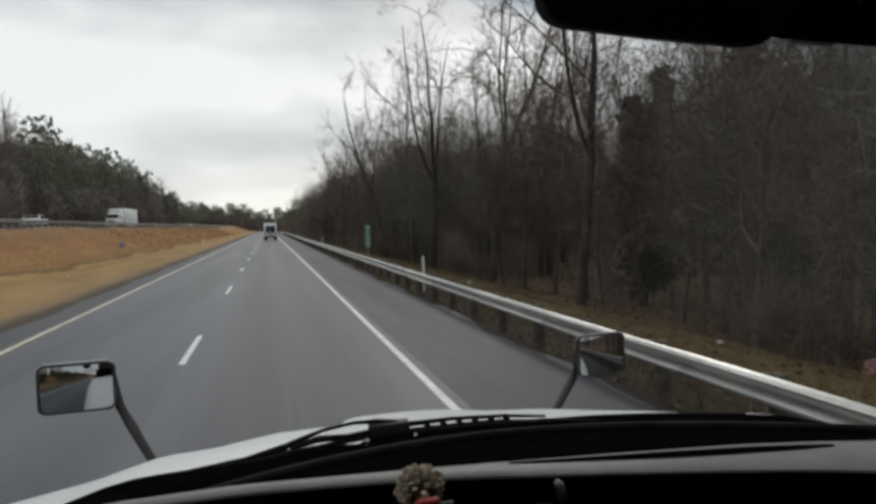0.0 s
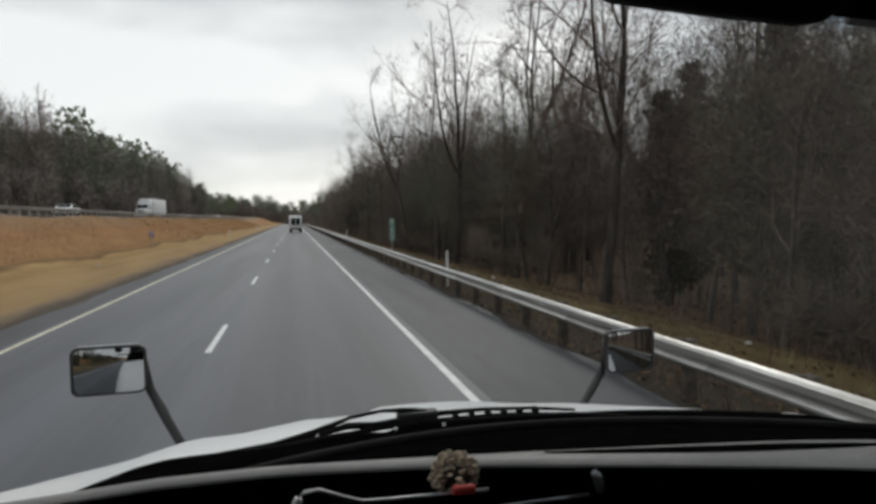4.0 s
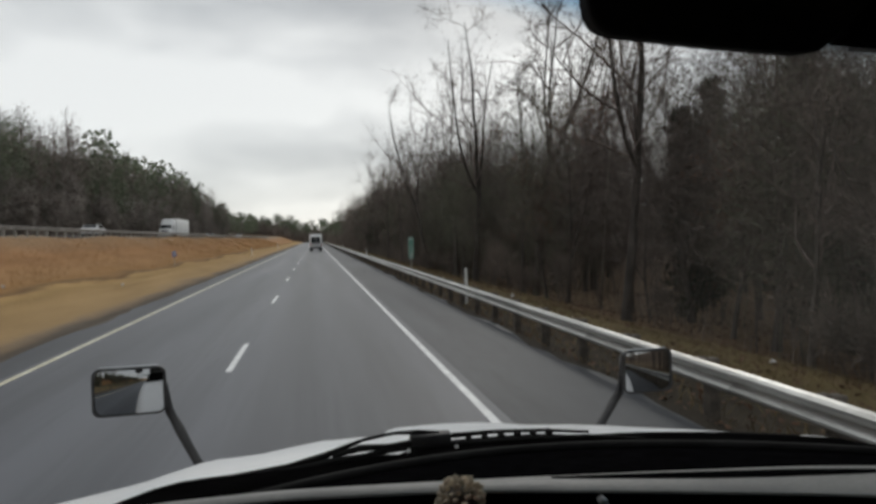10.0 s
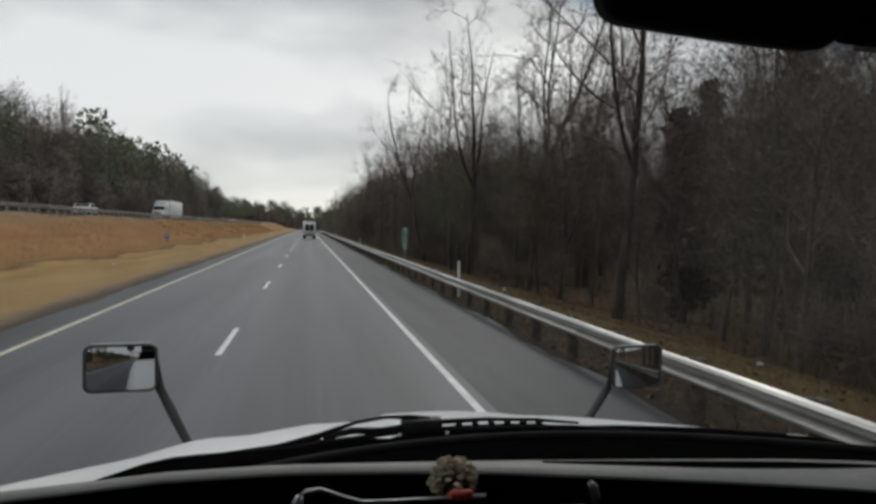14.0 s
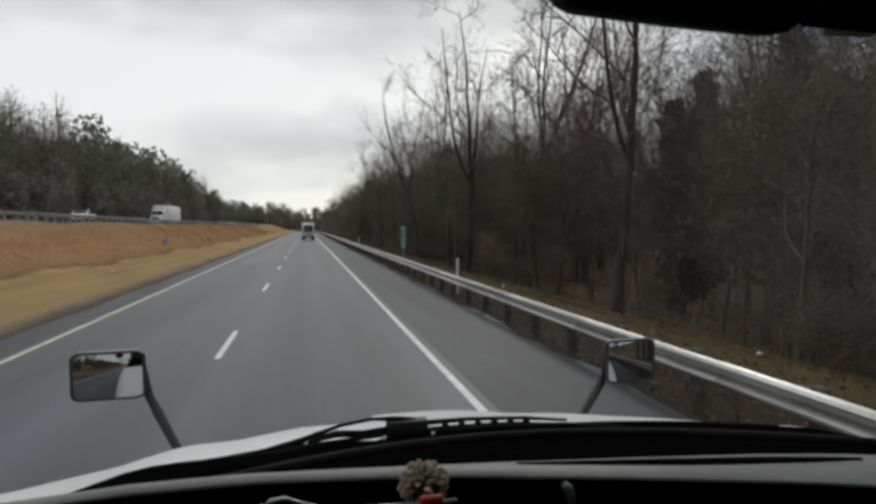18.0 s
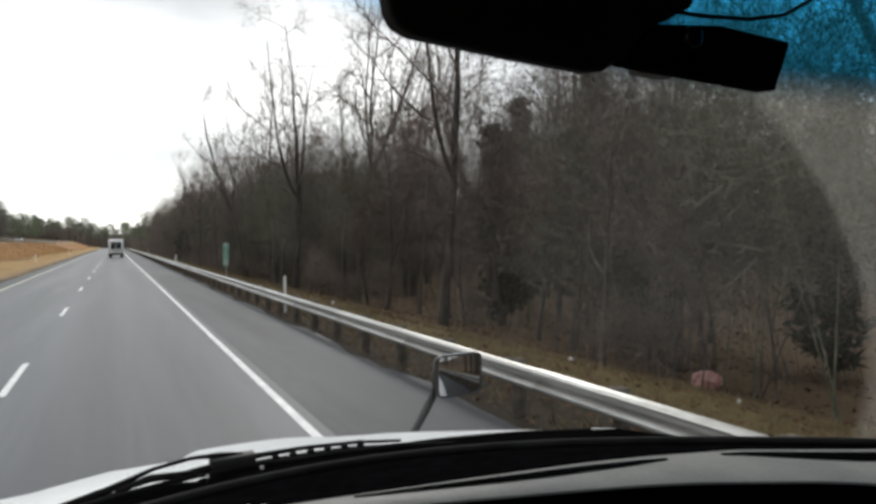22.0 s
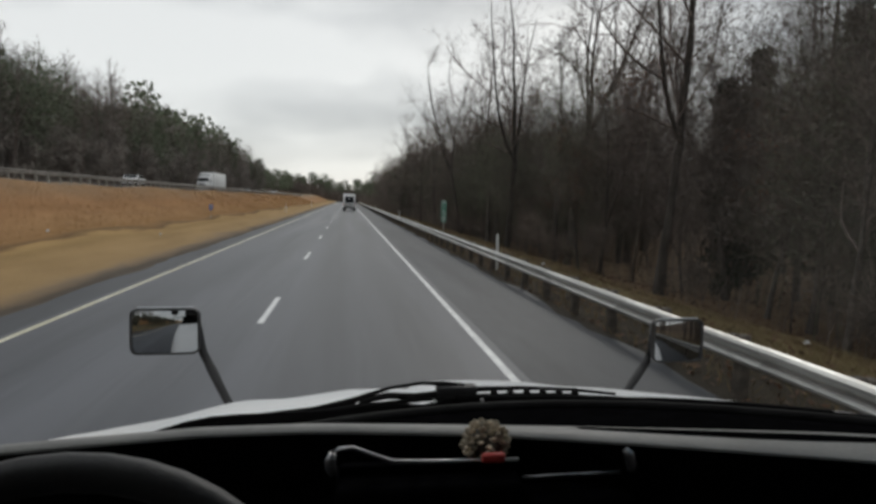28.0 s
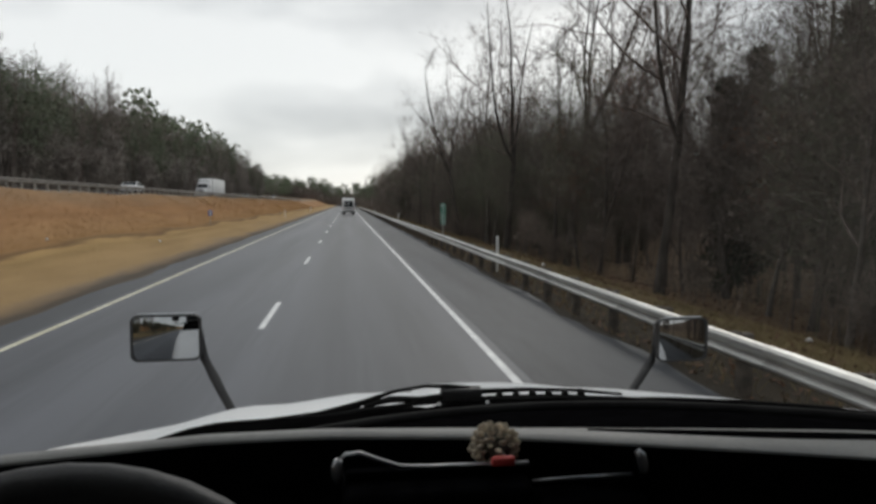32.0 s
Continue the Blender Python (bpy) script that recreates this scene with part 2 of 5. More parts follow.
def ground_material():
    """Dry mown grass, taller orange broomsedge on the bank, leaf litter under the trees: zones across the road. The
    guardrail's shadow is put into the soil colour.
    """
    m = bpy.data.materials.new("dry_ground")
    m.use_nodes = True
    n, l = m.node_tree.nodes, m.node_tree.links
    bs = n["Principled BSDF"]
    bs.inputs["Roughness"].default_value = 0.95
    bs.inputs["Specular IOR Level"].default_value = 0.15
    geo, sep = n.new("ShaderNodeNewGeometry"), n.new("ShaderNodeSeparateXYZ")
    l.new(geo.outputs["Position"], sep.inputs[0])
    mp = n.new("ShaderNodeMapping")
    mp.inputs["Scale"].default_value = (0.5, 0.12, 0.5)
    l.new(geo.outputs["Position"], mp.inputs["Vector"])
    big, small = n.new("ShaderNodeTexNoise"), n.new("ShaderNodeTexNoise")
    big.inputs["Scale"].default_value, big.inputs["Detail"].default_value = 1.4, 6
    small.inputs["Scale"].default_value, small.inputs["Detail"].default_value = 18, 4
    l.new(mp.outputs["Vector"], big.inputs["Vector"])
    l.new(geo.outputs["Position"], small.inputs["Vector"])
    wob = n.new("ShaderNodeMath")
    wob.operation = "MULTIPLY_ADD"
    wob.inputs[1].default_value = 3.0
    l.new(big.outputs["Fac"], wob.inputs[0])
    l.new(sep.outputs["X"], wob.inputs[2])
    rp = n.new("ShaderNodeMapRange")
    rp.inputs["From Min"].default_value, rp.inputs["From Max"].default_value = -60, 40
    l.new(wob.outputs[0], rp.inputs["Value"])
    zone = n.new("ShaderNodeValToRGB")
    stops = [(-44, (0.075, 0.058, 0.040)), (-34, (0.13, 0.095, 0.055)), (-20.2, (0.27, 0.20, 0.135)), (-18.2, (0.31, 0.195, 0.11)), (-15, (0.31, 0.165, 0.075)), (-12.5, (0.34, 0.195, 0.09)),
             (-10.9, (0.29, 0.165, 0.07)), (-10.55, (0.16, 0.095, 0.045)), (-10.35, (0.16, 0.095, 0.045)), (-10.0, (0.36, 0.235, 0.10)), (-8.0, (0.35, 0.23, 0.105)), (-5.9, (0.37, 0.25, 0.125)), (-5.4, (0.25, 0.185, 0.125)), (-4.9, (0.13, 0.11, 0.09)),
             # first two stops: soil painted dark as the shadow under the rail
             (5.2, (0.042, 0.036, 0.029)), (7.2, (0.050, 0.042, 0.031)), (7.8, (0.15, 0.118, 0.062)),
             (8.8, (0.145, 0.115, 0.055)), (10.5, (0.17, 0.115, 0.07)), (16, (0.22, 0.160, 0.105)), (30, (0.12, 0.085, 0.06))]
    cr = zone.color_ramp
    while len(cr.elements) < len(stops):
        cr.elements.new(0.5)
    for e, (x, c) in zip(cr.elements, stops):
        e.position, e.color = (x + 60) / 100, (*c, 1)
    l.new(rp.outputs["Result"], zone.inputs["Fac"])
    mx = n.new("ShaderNodeMix")
    mx.data_type, mx.blend_type = "RGBA", "OVERLAY"
    mx.inputs[0].default_value = 0.46
    gr = n.new("ShaderNodeValToRGB")
    gr.color_ramp.elements[0].position, gr.color_ramp.elements[1].position = 0.3, 0.72
    gr.color_ramp.elements[0].color, gr.color_ramp.elements[1].color = (0.22, 0.22, 0.22, 1), (0.74, 0.74, 0.74, 1)
    ad = n.new("ShaderNodeMath")
    ad.operation = "MULTIPLY_ADD"
    ad.inputs[1].default_value = 0.34
    hf = n.new("ShaderNodeMath")
    hf.operation = "MULTIPLY"
    hf.inputs[1].default_value = 0.66
    l.new(big.outputs["Fac"], hf.inputs[0])
    l.new(small.outputs["Fac"], ad.inputs[0])
    l.new(hf.outputs[0], ad.inputs[2])
    l.new(ad.outputs[0], gr.inputs["Fac"])
    l.new(zone.outputs["Color"], mx.inputs[6])
    l.new(gr.outputs["Color"], mx.inputs[7])
    l.new(mx.outputs[2], bs.inputs["Base Color"])
    bp = n.new("ShaderNodeBump")
    bp.inputs["Strength"].default_value, bp.inputs["Distance"].default_value = 0.7, 0.06
    l.new(small.outputs["Fac"], bp.inputs["Height"])
    l.new(bp.outputs["Normal"], bs.inputs["Normal"])
    return m


def windshield_material():
    """Clear glass, blue shade band along its top, dust film outside the wipers' sweep."""
    m = bpy.data.materials.new("windshield_glass")
    m.use_nodes = True
    n, l = m.node_tree.nodes, m.node_tree.links
    n.clear()
    out, clear, film, gloss = n.new("ShaderNodeOutputMaterial"), n.new("ShaderNodeBsdfTransparent"), n.new("ShaderNodeBsdfTranslucent"), n.new("ShaderNodeBsdfGlossy")
    gloss.inputs["Roughness"].default_value = 0.02
    film.inputs["Color"].default_value = (0.62, 0.60, 0.54, 1)
    co, sep = n.new("ShaderNodeTexCoord"), n.new("ShaderNodeSeparateXYZ")
    l.new(co.outputs["Object"], sep.inputs[0])

    def op(kind, a, b, c=None):
        q = n.new("ShaderNodeMath")
        q.operation = kind
        for i, v in enumerate((a, b, c)):
            if v is None:
                continue
            if isinstance(v, (int, float)):
                q.inputs[i].default_value = v
            else:
                l.new(v, q.inputs[i])
        return q.outputs[0]

    # shade band: its lower edge slopes down towards the passenger's pillar
    xc = op("SUBTRACT", sep.outputs["X"], 0.4)
    edge = op("ADD", op("MULTIPLY_ADD", op("MULTIPLY", xc, xc), -0.04, 2.595), op("MULTIPLY", xc, -0.11))
    band = n.new("ShaderNodeMapRange")
    band.interpolation_type = "SMOOTHSTEP"
    band.inputs["From Min"].default_value, band.inputs["From Max"].default_value = -0.02, 0.045
    l.new(op("SUBTRACT", sep.outputs["Z"], edge), band.inputs["Value"])
    tint = n.new("ShaderNodeMix")
    tint.data_type = "RGBA"
    tint.inputs[6].default_value, tint.inputs[7].default_value = (0.965, 0.97, 0.965, 1), (0.03, 0.34, 0.62, 1)
    l.new(band.outputs["Result"], tint.inputs[0])
    l.new(tint.outputs[2], clear.inputs["Color"])
    shade = n.new("ShaderNodeMix")
    shade.data_type = "RGBA"
    shade.inputs[6].default_value, shade.inputs[7].default_value = (0.62, 0.60, 0.54, 1), (0.02, 0.16, 0.24, 1)
    l.new(band.outputs["Result"], shade.inputs[0])
    l.new(shade.outputs[2], film.inputs["Color"])
    # sweep of the blade
    dx, dz = op("SUBTRACT", sep.outputs["X"], 0.29), op("SUBTRACT", sep.outputs["Z"], 1.636)
    rad = op("SQRT", op("ADD", op("MULTIPLY", dx, dx), op("MULTIPLY", dz, dz)), 0.0)
    dust = n.new("ShaderNodeMapRange")
    dust.interpolation_type = "SMOOTHSTEP"
    dust.inputs["From Min"].default_value, dust.inputs["From Max"].default_value = 1.105, 1.125
    dust.inputs["To Min"].default_value, dust.inputs["To Max"].default_value = 0.0015, 0.13
    l.new(rad, dust.inputs["Value"])
    grain = n.new("ShaderNodeTexNoise")
    grain.inputs["Scale"].default_value, grain.inputs["Detail"].default_value = 9, 5
    l.new(co.outputs["Object"], grain.inputs["Vector"])
    amount = op("MULTIPLY", dust.outputs["Result"], op("MULTIPLY_ADD", grain.outputs["Fac"], 0.9, 0.55))
    # thin haze painted on the passenger's half to brighten the woods behind it
    veil, rise = n.new("ShaderNodeMapRange"), n.new("ShaderNodeMapRange")
    veil.interpolation_type = rise.interpolation_type = "SMOOTHSTEP"
    veil.inputs["From Min"].default_value, veil.inputs["From Max"].default_value, veil.inputs["To Max"].default_value = 0.42, 1.05, 0.034
    rise.inputs["From Min"].default_value, rise.inputs["From Max"].default_value = 1.97, 2.14
    l.new(sep.outputs["X"], veil.inputs["Value"])
    l.new(sep.outputs["Z"], rise.inputs["Value"])
    amount = op("MULTIPLY_ADD", veil.outputs["Result"], rise.outputs["Result"], amount)
    mx, mg = n.new("ShaderNodeMixShader"), n.new("ShaderNodeMixShader")
    l.new(amount, mx.inputs["Fac"])
    l.new(clear.outputs[0], mx.inputs[1])
    l.new(film.outputs[0], mx.inputs[2])
    mg.inputs["Fac"].default_value = 0.02
    l.new(mx.outputs[0], mg.inputs[1])
    l.new(gloss.outputs[0], mg.inputs[2])
    l.new(mg.outputs[0], out.inputs["Surface"])
    return m




def wheel_tracks(m):
    """Darker polished tracks along each lane, paler oil-free strips between them."""
    n, l = m.node_tree.nodes, m.node_tree.links
    bs = n["Principled BSDF"]
    old = bs.inputs["Base Color"].links[0].from_socket
    geo, sep, rp, ramp, mx = n.new("ShaderNodeNewGeometry"), n.new("ShaderNodeSeparateXYZ"), n.new("ShaderNodeMapRange"), n.new("ShaderNodeValToRGB"), n.new("ShaderNodeMix")
    rp.inputs["From Min"].default_value, rp.inputs["From Max"].default_value = -5.4, 2.3
    mx.data_type, mx.blend_type = "RGBA", "MULTIPLY"
    mx.inputs[0].default_value = 1.0
    stops = [(-5.3, 1.12), (-4.3, 0.98), (-3.4, 1.2), (-2.5, 1.0), (-1.55, 1.14), (-0.62, 0.78), (0.28, 0.94), (1.18, 0.78), (1.9, 1.04)]
    cr = ramp.color_ramp
    cr.interpolation = "EASE"
    while len(cr.elements) < len(stops):
        cr.elements.new(0.5)
    for e, (x, v) in zip(cr.elements, stops):
        e.position, e.color = (x + 5.4) / 7.7, (v, v, v, 1)
    l.new(geo.outputs["Position"], sep.inputs[0])
    l.new(sep.outputs["X"], rp.inputs["Value"])
    l.new(rp.outputs["Result"], ramp.inputs["Fac"])
    l.new(old, mx.inputs[6])
    l.new(ramp.outputs["Color"], mx.inputs[7])
    l.new(mx.outputs[2], bs.inputs["Base Color"])


wheel_tracks(M["lane"])
M["ground"] = ground_material()
M["windshield"] = windshield_material()


# ---- building helpers ----
def mesh_of(name, verts, faces, material, smooth=False):
    me = bpy.data.meshes.new(name)
    me.from_pydata([tuple(v) for v in verts], [], [tuple(f) for f in faces])
    me.materials.append(material)
    if smooth:
        me.polygons.foreach_set("use_smooth", [True] * len(me.polygons))
    me.update()
    return me


def fast_mesh(name, verts, size, material):
    """Loose triangles or quads: verts (n * size, 3) in order."""
    verts = np.asarray(verts, dtype=np.float32).reshape(-1, 3)
    k = len(verts) // size
    me = bpy.data.meshes.new(name)
    me.vertices.add(len(verts))
    me.vertices.foreach_set("co", verts.ravel())
    me.loops.add(len(verts))
    me.loops.foreach_set("vertex_index", np.arange(len(verts), dtype=np.int32))
    me.polygons.add(k)
    me.polygons.foreach_set("loop_start", np.arange(0, len(verts), size, dtype=np.int32))
    me.materials.append(material)
    me.update(calc_edges=True)
    return me


def thing(name, place, label, category, group="", kind=""):
    ob = new(name)
    ob.location = place
    ob.empty_display_size = 0.2
    return tagged(ob, label, category, group, kind)


def part(name, data, material, parent, label="", at=None):
    """One mesh (a bmesh or a mesh) under a thing or a part, its vertices in the world's metres, or round at in its parent's."""
    if isinstance(data, bmesh.types.BMesh):
        me = bpy.data.meshes.new(name)
        data.to_mesh(me)
        data.free()
        me.materials.append(material)
        data = me
    ob = new(name, data)
    ob.parent = parent
    if at is None:
        if not parent.parent:
            ob.matrix_parent_inverse = Matrix.Translation(-parent.location)
    else:
        ob.location = at
    return tagged(ob, label)


def whole(name, data, material, label, category, group="", kind="", place=(0, 0, 0)):
    if isinstance(data, bmesh.types.BMesh):
        me = bpy.data.meshes.new(name)
        data.to_mesh(me)
        data.free()
        me.materials.append(material)
        data = me
    ob = new(name, data)
    ob.location = place
    return tagged(ob, label, category, group, kind)


def box(lo, hi, bevel=0.0, seg=2, turn=None):
    bm = bmesh.new()
    c, s = [(a + b) / 2 for a, b in zip(lo, hi)], [b - a for a, b in zip(lo, hi)]
    m = Matrix.Translation(c) @ (turn or Matrix()) @ Matrix.Diagonal((*s, 1))
    bmesh.ops.create_cube(bm, size=1, matrix=m)
    if bevel:
        bmesh.ops.bevel(bm, geom=bm.edges[:], offset=bevel, segments=seg, affect="EDGES", profile=0.5)
        for f in bm.faces:
            f.smooth = True
    return bm


def plate(outline, direction, bevel=0.004):
    """A closed outline of points, thickened along direction."""
    bm = bmesh.new()
    lo = [bm.verts.new(p) for p in outline]
    hi = [bm.verts.new(Vector(p) + Vector(direction)) for p in outline]
    bm.faces.new(lo[::-1])
    bm.faces.new(hi)
    k = len(lo)
    for i in range(k):
        bm.faces.new((lo[i], lo[(i + 1) % k], hi[(i + 1) % k], hi[i]))
    bmesh.ops.recalc_face_normals(bm, faces=bm.faces[:])
    if bevel:
        bmesh.ops.bevel(bm, geom=bm.edges[:], offset=bevel, segments=2, affect="EDGES", profile=0.5)
    return bm


def drum(centre, axis, radius, width, sides=24, bevel=0.01):
    bm = bmesh.new()
    q = Vector((0, 0, 1)).rotation_difference(Vector(axis)).to_matrix().to_4x4()
    bmesh.ops.create_cone(bm, cap_ends=True, segments=sides, radius1=radius, radius2=radius, depth=width, matrix=Matrix.Translation(centre) @ q)
    if bevel:
        es = [e for e in bm.edges if len(e.link_faces) == 2 and e.calc_face_angle() > 1]
        bmesh.ops.bevel(bm, geom=es, offset=bevel, segments=2, affect="EDGES", profile=0.5)
    return bm


def tube_data(pts, radii, sides, base=0):
    """Vertices and quads of a round bar through pts."""
    pts = np.asarray(pts, dtype=float)
    k = len(pts)
    radii = np.broadcast_to(np.asarray(radii, dtype=float), (k,))
    tan = np.gradient(pts, axis=0)
    tan /= np.linalg.norm(tan, axis=1)[:, None] + 1e-9
    ref = np.where(np.abs(tan[:, 2:3]) > 0.9, np.array([[1.0, 0, 0]]), np.array([[0, 0, 1.0]]))
    u = np.cross(tan, ref)
    u /= np.linalg.norm(u, axis=1)[:, None] + 1e-9
    v = np.cross(tan, u)
    a = np.arange(sides) * 2 * np.pi / sides
    ring = pts[:, None, :] + radii[:, None, None] * (np.cos(a)[None, :, None] * u[:, None, :] + np.sin(a)[None, :, None] * v[:, None, :])
    faces = []
    for i in range(k - 1):
        for j in range(sides):
            p, q = base + i * sides + j, base + i * sides + (j + 1) % sides
            faces.append((p, q, q + sides, p + sides))
    return ring.reshape(-1, 3), faces


def bar(pts, radii, sides=8, closed=False):
    """A round bar with capped ends, as a bmesh."""
    vs, fs = tube_data(pts, radii, sides)
    bm = bmesh.new()
    bv = [bm.verts.new(p) for p in vs]
    for f in fs:
        bm.faces.new([bv[i] for i in f]).smooth = True
    bm.faces.new(bv[:sides])
    bm.faces.new(bv[-sides:][::-1])
    bmesh.ops.recalc_face_normals(bm, faces=bm.faces[:])
    return bm


def sheet(name, grid, material, smooth=True):
    """A surface through a grid of points [row][column]."""
    r, c = len(grid), len(grid[0])
    faces = [(i * c + j, i * c + j + 1, (i + 1) * c + j + 1, (i + 1) * c + j) for i in range(r - 1) for j in range(c - 1)]
    return mesh_of(name, [p for row in grid for p in row], faces, material, smooth)


def curve_at(x, xs, ys):
    return float(np.interp(x, xs, ys))


# ---- lie of the land ----
GX = [-2500, -300, -90, -48, -36, -33.5, -23, -20.6, -17.5, -13.2, -11.6, -9.6, -6.4, -6.2, 6.0, 7.4, 9.2, 12, 18, 34, 70, 160, 400, 2500]
GZ = [22, 16, 9.0, 5.0, 3.6, 3.2, 3.1, 2.95, 1.95, 0.55, 0.20, 0.28, 0.0, -0.06, -0.06, -0.05, -0.5, -1.1, -1.2, -0.6, 2.6, 8, 14, 22]


def land(x, y):
    z = np.interp(x, GX, GZ)
    soft = np.clip((np.abs(np.asarray(x) - 0.0) - 6.6) / 6, 0, 1)
    z = z + soft * (0.16 * np.sin(0.31 * np.asarray(y) + 0.7 * np.asarray(x)) * np.cos(0.23 * np.asarray(x) - 0.11 * np.asarray(y)))
    return z + np.clip((np.asarray(y) - 330) / 500, 0, 1) * 10 * np.clip((np.abs(np.asarray(x)) - 4) / 30, 0, 1)


# ---- ground, carriageways, markings ----
xs = np.unique(np.concatenate([np.array(GX), np.arange(-24, -6, 0.8), np.arange(6, 22, 0.8), np.linspace(-120, 120, 41), [-1200, -700, 250, 700, 1200]]))
ys = np.unique(np.concatenate([[-2500, -900, -300, -120], np.arange(-60, 150, 2.5), np.arange(150, 520, 10), [600, 800, 1200, 2500]]))
grid = [[(x, y, float(land(x, y))) for x in xs] for y in ys]
whole("ground", sheet("ground", grid, M["ground"]), M["ground"], "dry tan winter grass verges, median bank and leaf litter, rail shadow painted in", "ground", kind="structure")

Y0, Y1 = -70.0, 440.0


def slab(name, outline, top, depth, material, label, category="road"):
    bm = bmesh.new()
    hi = [bm.verts.new((x, y, top)) for x, y in outline]
    lo = [bm.verts.new((x, y, top - depth)) for x, y in outline]
    bm.faces.new(hi)
    for i in range(len(hi)):
        j = (i + 1) % len(hi)
        bm.faces.new((hi[i], lo[i], lo[j], hi[j]))
    bmesh.ops.recalc_face_normals(bm, faces=bm.faces[:])
    return whole(name, bm, material, label, category, kind="structure")


road = slab("road", [(-5.4, Y0), (2.3, Y0), (2.3, Y1), (-5.4, Y1)], 0.0, 0.12, M["lane"], "two grey asphalt lanes with worn wheel tracks")
rng = random.Random(9)
left_y = [(-6.22 + 0.06 * math.sin(0.7 * y) + rng.uniform(-0.08, 0.08), y) for y in np.arange(130, Y0, -0.9)]
slab("road_shoulder_median", [(-5.4, Y0), (-5.4, Y1), (-6.22, Y1), *left_y], -0.006, 0.1, M["shoulder"], "narrow dark asphalt shoulder beside the median grass")
edge_y = [(4.38 + 0.07 * math.sin(0.9 * y) + rng.uniform(-0.08, 0.08), y) for y in np.arange(Y0, 130, 0.8)] + [(4.38, Y1)]
slab("road_shoulder_outer", [(2.3, Y0), *edge_y, (2.3, Y1)], -0.006, 0.1, M["shoulder"], "wide dark patched asphalt shoulder beside the verge")
slab("opposite_road", [(-33.2, Y0), (-23.2, Y0), (-23.2, Y1), (-33.2, Y1)], 3.24, 0.3, M["lane"], "grey asphalt of the opposite carriageway on the bank")


def strip(x, y0, y1, w):
    bm = bmesh.new()
    k = max(1, int((y1 - y0) / 12))
    rng = random.Random(int(abs(x) * 100) + int(y0))
    rows = []
    for i in range(k + 1):
        y = y0 + (y1 - y0) * i / k
        d = rng.uniform(-0.006, 0.006)
        rows.append([bm.verts.new((x + s * w / 2 + d, y, z)) for s, z in ((-1, 0.0), (-1, 0.005), (1, 0.005), (1, 0.0))])
    for a, b in zip(rows, rows[1:]):
        for i in range(3):
            bm.faces.new((a[i], a[i + 1], b[i + 1], b[i]))
    bmesh.ops.recalc_face_normals(bm, faces=bm.faces[:])
    return bm


part("edge_line", strip(2.10, Y0, Y1, 0.115), M["white_line"], road, "solid white edge line")
part("median_line", strip(-5.21, Y0, Y1, 0.11), M["yellow_line"], road, "solid pale yellow edge line")
dash_mesh = None
for i in range(-3, 33):
    y = 11.6 + 12.19 * i
    if dash_mesh is None:
        d = part("lane_dash", strip(0, -1.52, 1.52, 0.11), M["white_line"], road)
        dash_mesh = d.data
    else:
        d = new("lane_dash", dash_mesh)
        d.parent = road
    d.matrix_parent_inverse = Matrix()
    d.location = (-1.55, y + 1.52, 0)

# ---- guardrails ----
W_BEAM = [(0.0, 0.735), (-0.045, 0.722), (-0.083, 0.690), (-0.083, 0.662), (-0.02, 0.608), (0.0, 0.590), (-0.02, 0.572), (-0.083, 0.520), (-0.083, 0.492), (-0.045, 0.460), (0.0, 0.447)]


def beam_mesh(length, name, side):
    bm = bmesh.new()
    ends = []
    for y in (0, length):
        f = [bm.verts.new((side * x, y, z)) for x, z in W_BEAM]
        b = [bm.verts.new((side * (x + 0.008), y, z - 0.002)) for x, z in W_BEAM]
        ends.append(f + b[::-1])
    k = len(ends[0])
    for i in range(k):
        bm.faces.new((ends[0][i], ends[0][(i + 1) % k], ends[1][(i + 1) % k], ends[1][i]))
    bm.faces.new(ends[0])
    bm.faces.new(ends[1][::-1])
    bmesh.ops.recalc_face_normals(bm, faces=bm.faces[:])
    me = bpy.data.meshes.new(name)
    bm.to_mesh(me)
    bm.free()
    me.materials.append(M["steel"])
    return me


def mesh_from(bm, name, material):
    me = bpy.data.meshes.new(name)
    bm.to_mesh(me)
    bm.free()
    me.materials.append(material)
    return me


def guardrail(x, y0, count, side, label, base, steel="steel", timber="post"):
    g = thing("guardrail", (x, y0, base(y0)), label, "guardrail", kind="structure")
    panel = beam_mesh(3.81, "rail_panel", side)
    panel.materials[0] = M[steel]
    post = mesh_from(box((-0.07, -0.07, -0.3), (0.07, 0.07, 0.72), 0.008, 1), "post", M[timber])
    block = mesh_from(box((-0.06, -0.05, 0.45), (0.06, 0.05, 0.74), 0.006, 1), "spacer_block", M[timber])
    bolt = mesh_from(drum((0, 0, 0), (1, 0, 0), 0.018, 0.012, 8, 0), "bolt", M["steel"])
    for i in range(count):
        dz = base(y0 + i * 3.81) - base(y0)
        part("rail_panel", panel, None, g, at=(side * 0.003 * (i % 2), i * 3.81 - (0.12 if i else 0), dz + 0.002 * (i % 3)))
        for j in (0, 1):
            yy = i * 3.81 + 0.6 + 1.905 * j
            part("post", post, None, g, at=(-side * -0.21, yy, dz))
            part("spacer_block", block, None, g, at=(side * 0.07, yy, dz))
            if 2 < i < 16 and side > 0:
                part("bolt", bolt, None, g, at=(-0.006 * side, yy, 0.590 + dz))
    return g


guardrail(4.5, -16.47, 67, 1, "galvanised steel W-beam guardrail on weathered timber posts", lambda y: -0.01)
guardrail(-21.6, 14.0, 80, -1, "long grey guardrail along the raised opposite carriageway", lambda y: 3.06, "old_steel", "pale_post")


